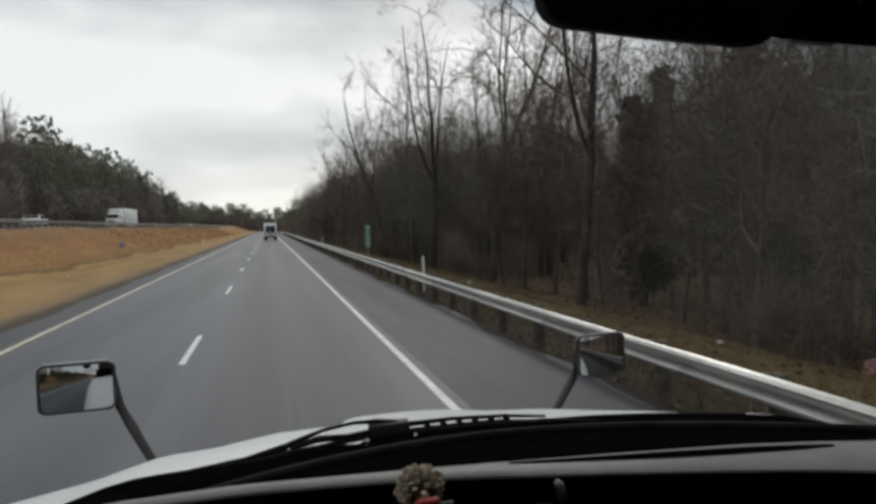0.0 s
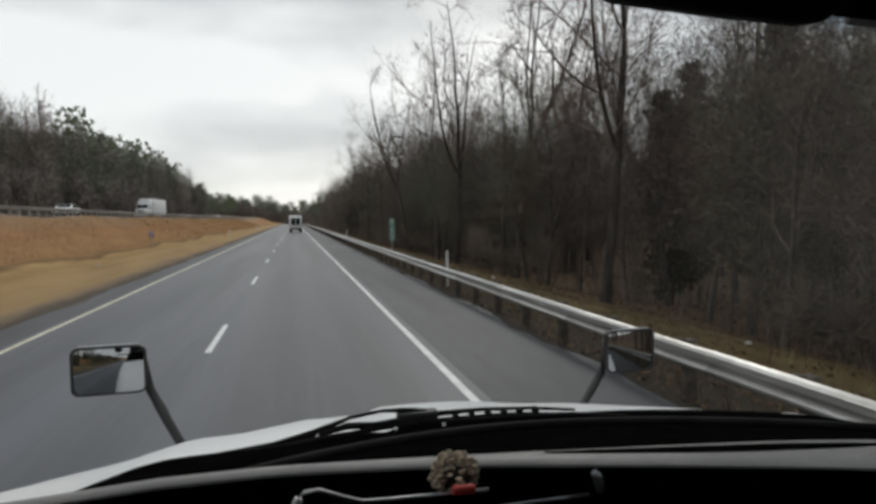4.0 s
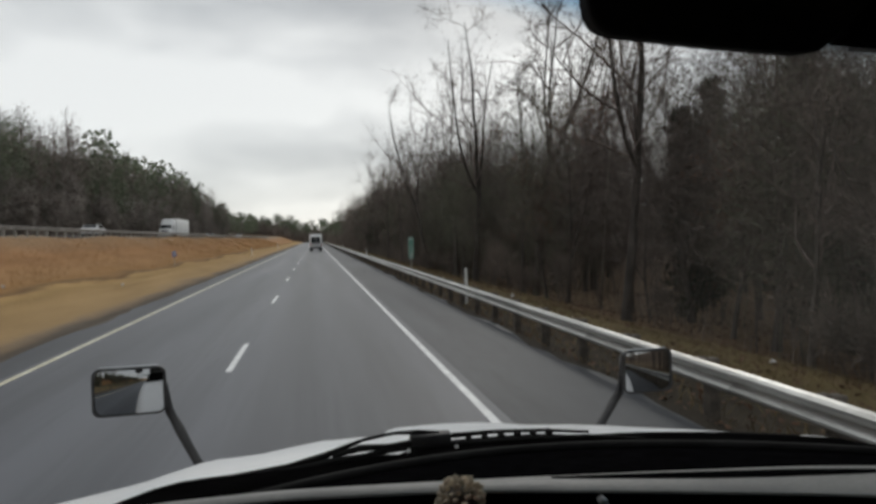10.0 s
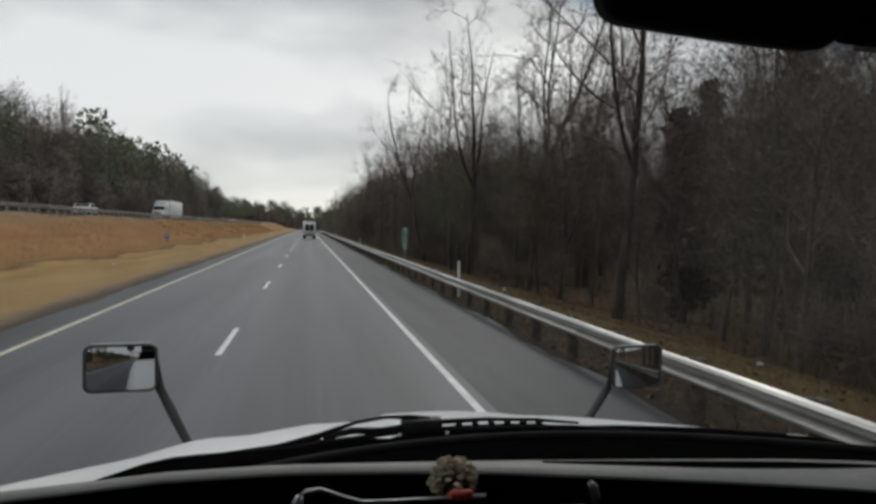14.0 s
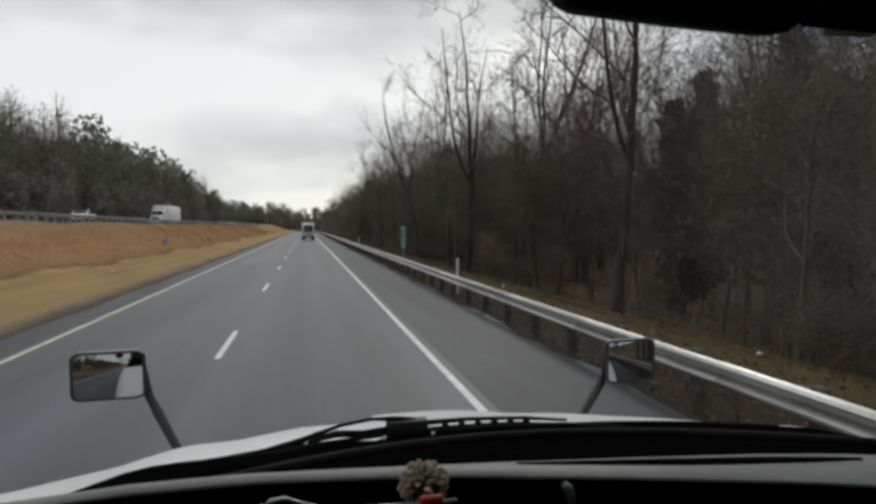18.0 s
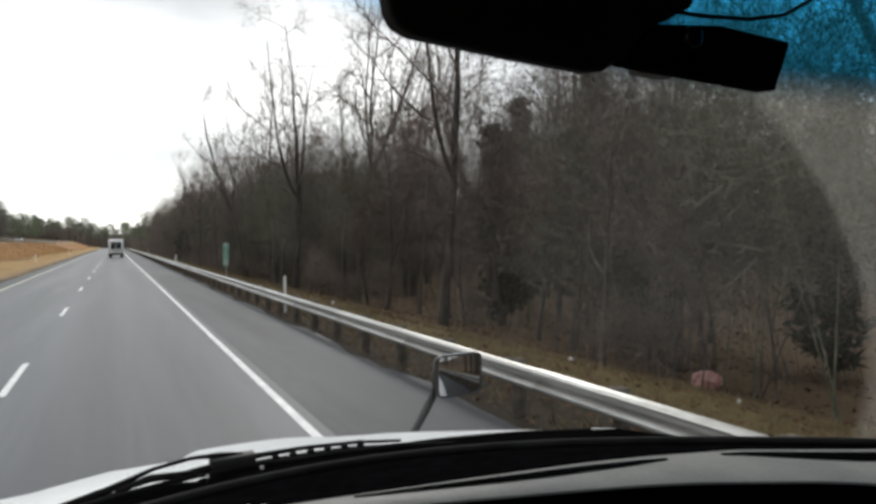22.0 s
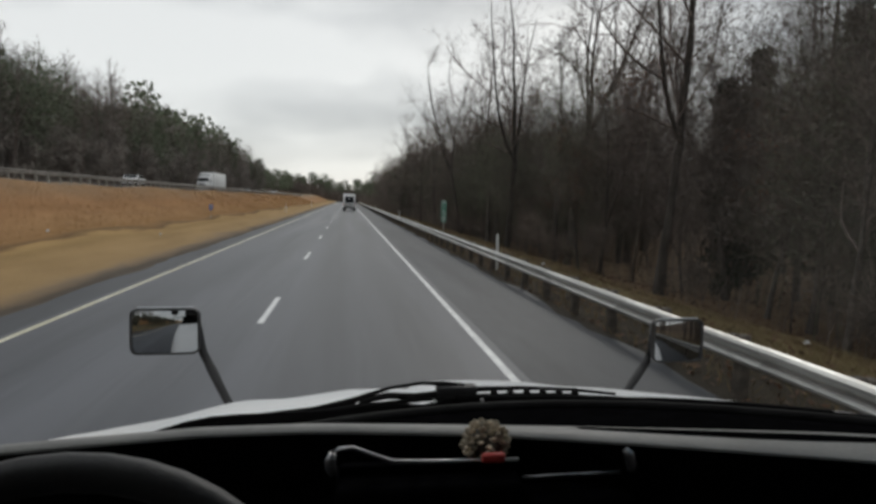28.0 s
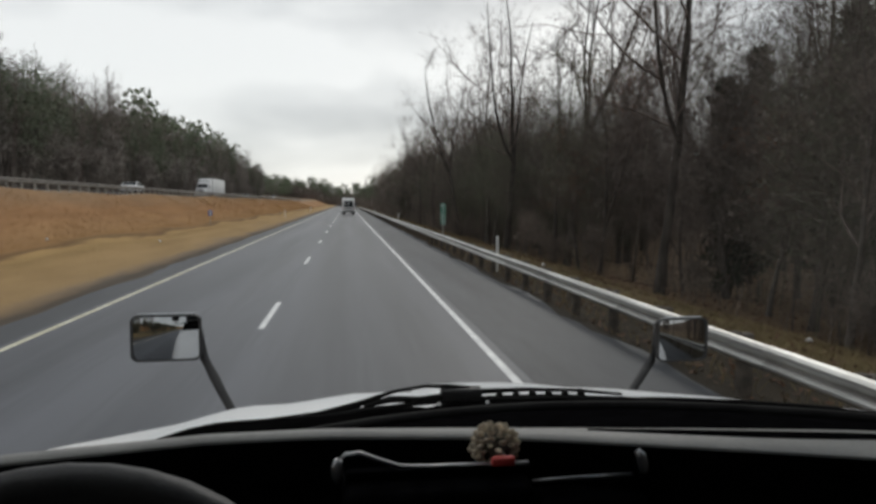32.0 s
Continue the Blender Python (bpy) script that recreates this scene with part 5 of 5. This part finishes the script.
# shell of the cab: white outside, dark lining inside
for s in (-1, 1):
    x = CX + s * 1.09
    lo, hi = sorted((x, x + s * 0.05))
    lo2, hi2 = sorted((x - s * 0.004, x - s * 0.03))
    part("door_panel", box((lo, -1.0, 0.75), (hi, 0.80, 1.80), 0.02), M["white_paint"], truck)
    part("door_lining", box((lo2, -1.0, 0.80), (hi2, 0.78, 1.80), 0.004), M["lining"], truck)
    part("sleeper_side", box((lo, -2.6, 0.75), (hi, -1.0, 3.0), 0.03), M["white_paint"], truck)
    part("sleeper_lining", box((lo2, -2.55, 0.8), (hi2, -0.98, 2.9), 0.004), M["lining"], truck)
    part("roof_rail", plate([(x, -1.0, 2.68), (x, 0.28, 2.68), (x, 0.18, 2.92), (x, -1.0, 2.95)], (s * 0.05, 0, 0), 0.008), M["white_paint"], truck)
    # door mirror on its bracket
    mx = CX + s * 1.42
    dm = part("door_mirror", box((mx - 0.10, 0.28, 1.95), (mx + 0.10, 0.40, 2.55), 0.03), M["black_plastic"], truck, "black door mirror")
    part("mirror_glass", box((mx - 0.085, 0.272, 1.98), (mx + 0.085, 0.279, 2.52), 0.003), M["mirror"], dm)
    for z in (1.86, 2.60):
        part("bracket", bar([(CX + s * 1.12, 0.24, z - 0.02), (CX + s * 1.26, 0.30, z), (mx, 0.34, z)], 0.014, 6), M["black_plastic"], dm)
    part("bracket_post", bar([(mx, 0.34, 1.86), (mx, 0.34, 2.60)], 0.012, 6), M["black_plastic"], dm)
def window_material():
    m = bpy.data.materials.new("side_window_glass")
    m.use_nodes = True
    n, l = m.node_tree.nodes, m.node_tree.links
    n.clear()
    out, clear, gloss, mx, fr = n.new("ShaderNodeOutputMaterial"), n.new("ShaderNodeBsdfTransparent"), n.new("ShaderNodeBsdfGlossy"), n.new("ShaderNodeMixShader"), n.new("ShaderNodeFresnel")
    clear.inputs["Color"].default_value, gloss.inputs["Roughness"].default_value, fr.inputs["IOR"].default_value = (0.8, 0.82, 0.8, 1), 0.02, 1.5
    l.new(fr.outputs[0], mx.inputs["Fac"])
    l.new(clear.outputs[0], mx.inputs[1])
    l.new(gloss.outputs[0], mx.inputs[2])
    l.new(mx.outputs[0], out.inputs["Surface"])
    return m


M["window"] = window_material()
for s in (-1, 1):
    x = CX + s * 1.10
    wn = part("side_window", plate([(x, -0.90, 1.80), (x, 0.76, 1.80), (x, 0.30, 2.68), (x, -0.90, 2.68)], (s * 0.005, 0, 0), 0), M["window"], truck, "clear side window")
    wn.visible_shadow = False
    part("window_post", box((min(x, x + s * 0.045), -1.0, 1.79), (max(x, x + s * 0.045), -0.90, 2.70), 0.01), M["white_paint"], truck)
part("roof", box((CX - 1.14, -2.6, 2.95), (CX + 1.14, 0.22, 3.02), 0.02), M["white_paint"], truck)
part("roof_fairing", plate([(CX - 1.1, -2.6, 3.03), (CX - 1.1, -0.2, 3.03), (CX - 1.1, -1.6, 3.75), (CX - 1.1, -2.6, 3.8)], (2.2, 0, 0), 0.04), M["white_paint"], truck)
part("headliner", box((CX - 1.07, -2.5, 2.90), (CX + 1.07, 0.20, 2.945), 0.01), M["lining"], truck)
part("back_wall", box((CX - 1.09, -2.6, 0.75), (CX + 1.09, -2.54, 2.94), 0.01), M["lining"], truck)
part("cab_floor", box((CX - 1.08, -2.5, 1.0), (CX + 1.08, 1.2, 1.06), 0.01), M["lining"], truck)
part("firewall", box((CX - 1.08, 1.22, 0.8), (CX + 1.08, 1.27, 1.66), 0.01), M["lining"], truck)

# dashboard: grey ledge along its crest, dark top behind, black face below
DX = [-0.68, -0.5, -0.23, -0.07, 0.11, 0.3, 0.52, 0.72, 0.84, 1.01, 1.29, 1.46]
DY = [0.86, 0.938, 0.985, 0.988, 0.968, 0.945, 0.915, 0.885, 0.858, 0.805, 0.65, 0.53]
LX = [-0.68, 0.0, 0.2, 0.45, 0.8, 1.1, 1.46]
LW = [0.026, 0.03, 0.036, 0.070, 0.125, 0.19, 0.22]
dx = np.linspace(-0.66, 1.46, 60)


def crest(x):
    return curve_at(x, DX, DY)


def front(x):
    return crest(x) - curve_at(x, LX, LW)


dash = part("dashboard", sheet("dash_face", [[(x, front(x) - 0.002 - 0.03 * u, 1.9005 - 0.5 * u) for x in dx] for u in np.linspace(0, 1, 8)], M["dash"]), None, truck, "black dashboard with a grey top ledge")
prof = [(-0.010, -0.006), (-0.006, -0.003), (0.0, -0.001), (0.012, 0.0), (0.5, 0.003), (0.92, 0.003), (0.98, 0.0), (1.0, -0.006)]
part("ledge", sheet("ledge", [[(x, front(x) + (crest(x) - front(x)) * u, 1.904 + dz) for x in dx] for u, dz in prof], M["pad"]), None, dash, "grey vinyl ledge")
rows = []
for u in np.linspace(0, 1, 8):
    rows.append([(x, crest(x) + 0.001 + u * (glass_y(x, sill_z(x)) - 0.03 - crest(x)), 1.898 - 0.03 * math.sin(min(1, u * 3) * math.pi / 2) + u * (sill_z(x) + 0.002 - 1.868)) for x in dx])
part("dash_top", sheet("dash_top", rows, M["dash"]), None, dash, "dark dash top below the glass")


def ledge_point(x, u, up=0.0):
    return (x, front(x) + (crest(x) - front(x)) * u, 1.9075 + up)


def vent(x0, x1, u0, u1, taper):
    k = 12
    a = [ledge_point(x0 + (x1 - x0) * i / k, u1) for i in range(k + 1)]
    b = [ledge_point(x0 + (x1 - x0) * i / k, u1 - (u1 - u0) * (taper[0] + (taper[1] - taper[0]) * math.sin(math.pi * i / k) ** 0.8)) for i in range(k + 1)]
    return plate(a + b[::-1], (0, 0, 0.0015), 0)


part("defrost_vent", vent(0.34, 0.86, 0.52, 0.78, (0.15, 1.0)), M["dash"], dash, "dark defroster slot")
part("speaker_slot", vent(0.96, 1.44, 0.55, 0.82, (0.1, 1.0)), M["dash"], dash, "dark slot in the ledge")

# tray on the dash face
tray = part("dash_tray", box((-0.03, 0.82, 1.70), (0.23, 0.925, 1.872), 0.012), M["dash"], dash, "black dash tray with a bright rim")
part("tray_bin", box((0.236, 0.83, 1.70), (0.40, 0.90, 1.84), 0.012), M["dash"], tray)
part("rim", bar([(-0.036, 0.866, 1.885), (-0.036, 0.865, 1.905), (-0.026, 0.865, 1.912), (-0.006, 0.865, 1.913), (0.02, 0.865, 1.902), (0.05, 0.865, 1.891), (0.09, 0.865, 1.889), (0.23, 0.865, 1.887)], 0.0032, 6), M["chrome"], tray, "thin bright metal rim")
part("rim", bar([(0.236, 0.865, 1.860), (0.30, 0.865, 1.861), (0.385, 0.865, 1.862)], 0.0028, 6), M["chrome"], tray)
part("end_knob", bar([(-0.033, 0.866, 1.876), (-0.036, 0.865, 1.884), (-0.037, 0.865, 1.896), (-0.034, 0.865, 1.906)], [0.006, 0.008, 0.008, 0.005], 8), M["chrome"], tray, "worn metal end knob")
part("end_knob", bar([(0.402, 0.865, 1.864), (0.402, 0.865, 1.874), (0.398, 0.865, 1.888), (0.391, 0.865, 1.896)], [0.006, 0.008, 0.008, 0.005], 8), M["chrome"], tray, "worn metal end knob")
part("tray_back", box((-0.025, 0.868, 1.86), (0.225, 0.872, 1.884), 0.001), M["dash"], tray)

# steering wheel
c, tilt = Vector((-0.245, 0.44, 1.818)), Matrix.Rotation(radians(62), 3, "X")
ring = [c + tilt @ Vector((0.235 * math.cos(a), 0.235 * math.sin(a), 0)) for a in np.linspace(0, 2 * math.pi, 49)]
sw = part("steering_wheel", bar(ring, 0.0165, 10), M["black_plastic"], truck, "thick black steering wheel rim")
part("hub", drum(c, tilt @ Vector((0, 0, 1)), 0.075, 0.05, 20, 0.012), M["black_plastic"], sw)
for a in (0.25, math.pi - 0.25, -math.pi / 2):
    part("spoke", bar([c + tilt @ Vector((0.06 * math.cos(a), 0.06 * math.sin(a), 0)), c + tilt @ Vector((0.23 * math.cos(a), 0.23 * math.sin(a), 0))], 0.014, 8), M["black_plastic"], sw)
part("column", bar([c, c + tilt @ Vector((0, 0, -0.42))], 0.035, 10), M["black_plastic"], sw)


# hood mirrors on their stalks
def hood_mirror(x0, x1, z0, z1, y, facing, foot, label):
    mid = Vector(((x0 + x1) / 2, y, (z0 + z1) / 2))
    turn = Vector((0, -1, 0)).rotation_difference(Vector(facing)).to_matrix().to_4x4()
    w, h = (x1 - x0) / 2, (z1 - z0) / 2
    
    def rounded(a, b, r, k=6):
        pts = []
        for sx, sz, a0 in ((1, 1, 0), (-1, 1, 90), (-1, -1, 180), (1, -1, 270)):
            for i in range(k + 1):
                t = radians(a0 + 90 * i / k)
                pts.append((sx * (a - r) + r * math.cos(t), sz * (b - r) + r * math.sin(t)))
        return pts

    bm = bmesh.new()
    loops = []
    for a, b, r, yy in ((w - 0.008, h - 0.008, 0.024, -0.004), (w - 0.006, h - 0.006, 0.026, -0.016), (w, h, 0.032, -0.014), (w, h, 0.032, 0.012), (w * 0.93, h * 0.9, 0.035, 0.05), (w * 0.6, h * 0.55, 0.03, 0.075)):
        loops.append([bm.verts.new(Matrix.Translation(mid) @ turn @ Vector((px, yy, pz))) for px, pz in rounded(a, b, r)])
    k = len(loops[0])
    for a, b in zip(loops, loops[1:]):
        for i in range(k):
            bm.faces.new((a[i], a[(i + 1) % k], b[(i + 1) % k], b[i])).smooth = True
    bm.faces.new(loops[-1])
    bmesh.ops.recalc_face_normals(bm, faces=bm.faces[:])
    top = part("hood_mirror", bm, M["mirror_shell"], truck, label)
    rows = []
    for v in np.linspace(-1, 1, 13):
        rows.append([Matrix.Translation(mid) @ turn @ Vector((u * (w - 0.009), -0.006 - 0.013 * (1 - 0.75 * u * u - 0.42 * v * v), v * (h - 0.009))) for u in np.linspace(-1, 1, 13)])
    part("mirror_glass", sheet("mirror_glass", rows, M["mirror"]), None, top, "convex mirror glass")
    # pale bar added as the sky's reflection along the shell's upper edge
    part("rim_cap", bar([Matrix.Translation(mid) @ turn @ Vector((u * (w - 0.03), -0.004, h + 0.002)) for u in np.linspace(-1, 1, 7)], 0.0045, 6), M["grey_car"], top, "pale bar standing in for the sky's glint on the upper edge")
    inner = x1 if x1 < CX else x0
    s = 1 if x1 < CX else -1
    a = Vector((inner - s * 0.01, y + 0.02, z1 - 0.05))
    b = Vector((inner + s * 0.004, y + 0.03, z0 + 0.0))
    f = Vector(foot)
    pts = [a, (a + b) / 2, b, b.lerp(f, 0.3), b.lerp(f, 0.6) + Vector((0, 0, -0.004)), b.lerp(f, 0.85) + Vector((0, 0, -0.002)), f]
    part("stalk", bar(pts, [0.008, 0.012, 0.018, 0.020, 0.018, 0.017, 0.018], 10), M["black_plastic"], top, "curved black stalk")
    part("foot", drum(f + Vector((0, 0, 0.0)), (0, 0, 1), 0.034, 0.03, 14, 0.006), M["black_plastic"], top)


hood_mirror(-0.915, -0.635, 1.584, 1.780, 2.80, (0.02, -1.0, 0.030), (-0.485, 2.70, hood_z(-0.485, 2.70) + 0.01), "black framed convex mirror on a stalk over the hood")
hood_mirror(1.412, 1.668, 1.512, 1.717, 2.80, (0.045, -1.0, 0.012), (1.225, 2.70, hood_z(1.225, 2.70) + 0.01), "black framed convex mirror on a stalk over the hood")

# wipers parked along the foot of the glass
def rest(*pts):
    k = 0.957
    return [(x * k, y * k, 2.25 - (2.25 - z) * k) for x, y, z in pts]


wp = part("wiper", bar(rest((-0.24, 1.80, 1.634), (-0.12, 1.81, 1.652), (0.006, 1.82, 1.676), (0.06, 1.82, 1.694), (0.11, 1.82, 1.710), (0.20, 1.82, 1.722), (0.27, 1.82, 1.719), (0.33, 1.82, 1.710)), [0.006, 0.008, 0.009, 0.007, 0.005, 0.005, 0.007, 0.008], 6), M["rubber"], truck, "black wiper arm at rest")
part("blade", bar(rest((-0.285, 1.80, 1.622), (-0.2, 1.80, 1.636), (0.02, 1.80, 1.664), (0.16, 1.80, 1.676), (0.30, 1.80, 1.683)), [0.005, 0.007, 0.007, 0.006, 0.005], 6), M["rubber"], wp)
part("motor_cover", box(rest((0.245, 1.80, 1.676))[0], rest((0.365, 1.84, 1.714))[0], 0.006), M["black_plastic"], wp, "grey-black cover block")
part("linkage", bar(rest((0.02, 1.81, 1.672), (0.10, 1.81, 1.690), (0.18, 1.81, 1.686), (0.25, 1.81, 1.692)), [0.006, 0.010, 0.009, 0.010], 6), M["rubber"], wp)
for x, z in ((0.125, 1.690), (0.165, 1.684), (0.205, 1.690)):
    part("link_bolt", drum(rest((x, 1.80, z))[0], (0, -1, 0.3), 0.008, 0.012, 10, 0.002), M["rubber"], wp)
for x in (0.235, 0.375):
    part("pivot_cap", drum(rest((x, 1.78, 1.680))[0], (0, -1, 0.3), 0.005, 0.008, 10, 0.001), M["litter"], wp)
wp2 = part("wiper", bar(rest((0.36, 1.82, 1.700), (0.50, 1.82, 1.701), (0.66, 1.82, 1.692), (0.80, 1.82, 1.675)), [0.008, 0.006, 0.005, 0.004], 6), M["rubber"], truck, "black wiper arm at rest")
part("blade", bar(rest((0.36, 1.80, 1.684), (0.62, 1.80, 1.677), (0.80, 1.80, 1.666), (0.97, 1.79, 1.648)), [0.005, 0.008, 0.008, 0.005], 6), M["rubber"], wp2)
for i in range(6):
    x = 0.41 + 0.05 * i
    part("clip", box(rest((x, 1.80, 1.677))[0], rest((x + 0.016, 1.825, 1.697))[0], 0.002), M["rubber"], wp2)

# visor and the box beside it, hanging below the header
VY = 0.655
visor = part("sun_visor", plate([(0.293, VY, 2.70), (0.293, VY, 2.545), (0.296, VY, 2.528), (0.305, VY, 2.514), (0.322, VY, 2.507), (0.45, VY, 2.498), (0.565, VY, 2.493), (0.588, VY, 2.496), (0.606, VY, 2.508), (0.632, VY, 2.530), (0.668, VY, 2.563), (0.70, VY, 2.575), (0.745, VY, 2.60), (0.78, VY, 2.70)], (0, 0.03, 0.004), 0.006), M["lining"], truck, "dark padded sun visor folded down")
part("hinge_rod", bar([(0.30, VY + 0.015, 2.685), (0.55, VY + 0.015, 2.69), (0.76, VY + 0.015, 2.69)], 0.008, 8), M["black_plastic"], visor)
part("visor_bracket", box((0.48, VY - 0.02, 2.68), (0.54, VY + 0.04, 2.80), 0.006), M["black_plastic"], visor)
unit = thing("windshield_camera_unit", (0.79, 0.65, 2.60), "flat black camera box stuck to the glass beside the visor", "camera box")
part("case", plate([(0.622, 0.652, 2.509), (0.915, 0.652, 2.500), (0.950, 0.652, 2.578), (0.80, 0.652, 2.582), (0.668, 0.652, 2.566)], (0, 0.035, 0.004), 0.005), M["case"], unit)
part("lens", drum((0.735, 0.648, 2.555), (0, 1, 0), 0.016, 0.012, 20, 0.003), M["dark_glass"], unit, "round dark lens")
part("mount", box((0.76, 0.68, 2.54), (0.84, 0.80, 2.57), 0.006), M["black_plastic"], unit)
part("cable", bar([(0.66, 0.665, 2.566), (0.652, 0.665, 2.585), (0.69, 0.66, 2.590), (0.76, 0.65, 2.588), (0.84, 0.64, 2.592), (0.90, 0.63, 2.603), (0.95, 0.62, 2.63)], 0.003, 6), M["rubber"], unit, "thin black cable")


# pine cone ornament with a red tag on the tray
cone = thing("pinecone_ornament", (0.190, 0.895, 1.86), "beige pine cone ornament with a red tag on the dash tray", "ornament")
bmc = bmesh.new()
bmesh.ops.create_icosphere(bmc, subdivisions=2, radius=1, matrix=Matrix.Translation((0.188, 0.897, 1.901)) @ Matrix.Diagonal((0.027, 0.024, 0.025, 1)))
part("core", bmc, M["post"], cone)
sc = bmesh.new()
bmesh.ops.create_icosphere(sc, subdivisions=1, radius=1, matrix=Matrix.Diagonal((0.0068, 0.0045, 0.0085, 1)))
scale_mesh = mesh_from(sc, "scale", M["cone"])
prng = random.Random(12)
for i in range(84):
    v = 1 - 2 * (i + 0.5) / 84
    a = i * 2.39996 + prng.uniform(-0.22, 0.22)
    r = math.sqrt(max(0, 1 - v * v))
    d = Vector((r * math.cos(a), r * math.sin(a), v))
    o = part("scale", scale_mesh, None, cone, at=(0, 0, 0))
    lift = (d + Vector((prng.uniform(-0.25, 0.25), prng.uniform(-0.25, 0.25), prng.uniform(-0.1, 0.4)))).normalized()
    q = Vector((0, 0, 1)).rotation_difference(lift).to_matrix().to_4x4()
    k = prng.uniform(0.72, 1.0)
    k2 = prng.uniform(0.92, 1.08)
    o.matrix_basis = Matrix.Translation(Vector((-0.002, 0.002, 0.041)) + Vector((d.x * 0.031, d.y * 0.027, d.z * 0.029)) * k2) @ q @ Matrix.Diagonal((k * 1.1, k * 0.9, k, 1))
part("red_tag", box((0.174, 0.850, 1.888), (0.208, 0.862, 1.902), 0.004), M["red"], cone, "small red plastic tag")


# insect splashes on the glass
def splash(x, z, size, seed):
    rng = random.Random(seed)
    bm = bmesh.new()
    for _ in range(5):
        cx, cz = x + rng.uniform(-1, 1) * size * 0.5, z + rng.uniform(-0.5, 0.5) * size * 0.5
        r = size * rng.uniform(0.16, 0.34)
        ring = []
        for i in range(9):
            a, q = 6.283 * i / 9, r * rng.uniform(0.6, 1.2)
            px, pz = cx + 1.6 * q * math.cos(a), cz + q * math.sin(a)
            ring.append(bm.verts.new((px, glass_y(px, pz) + 0.004, pz)))
        bm.faces.new(ring)
    part("insect_splash", bm, M["litter"], pane, "dried pale insect splash")


splash(1.021, 2.270, 0.018, 1)
splash(1.080, 2.237, 0.009, 2)
splash(1.183, 2.156, 0.008, 3)
splash(0.56, 2.335, 0.005, 4)
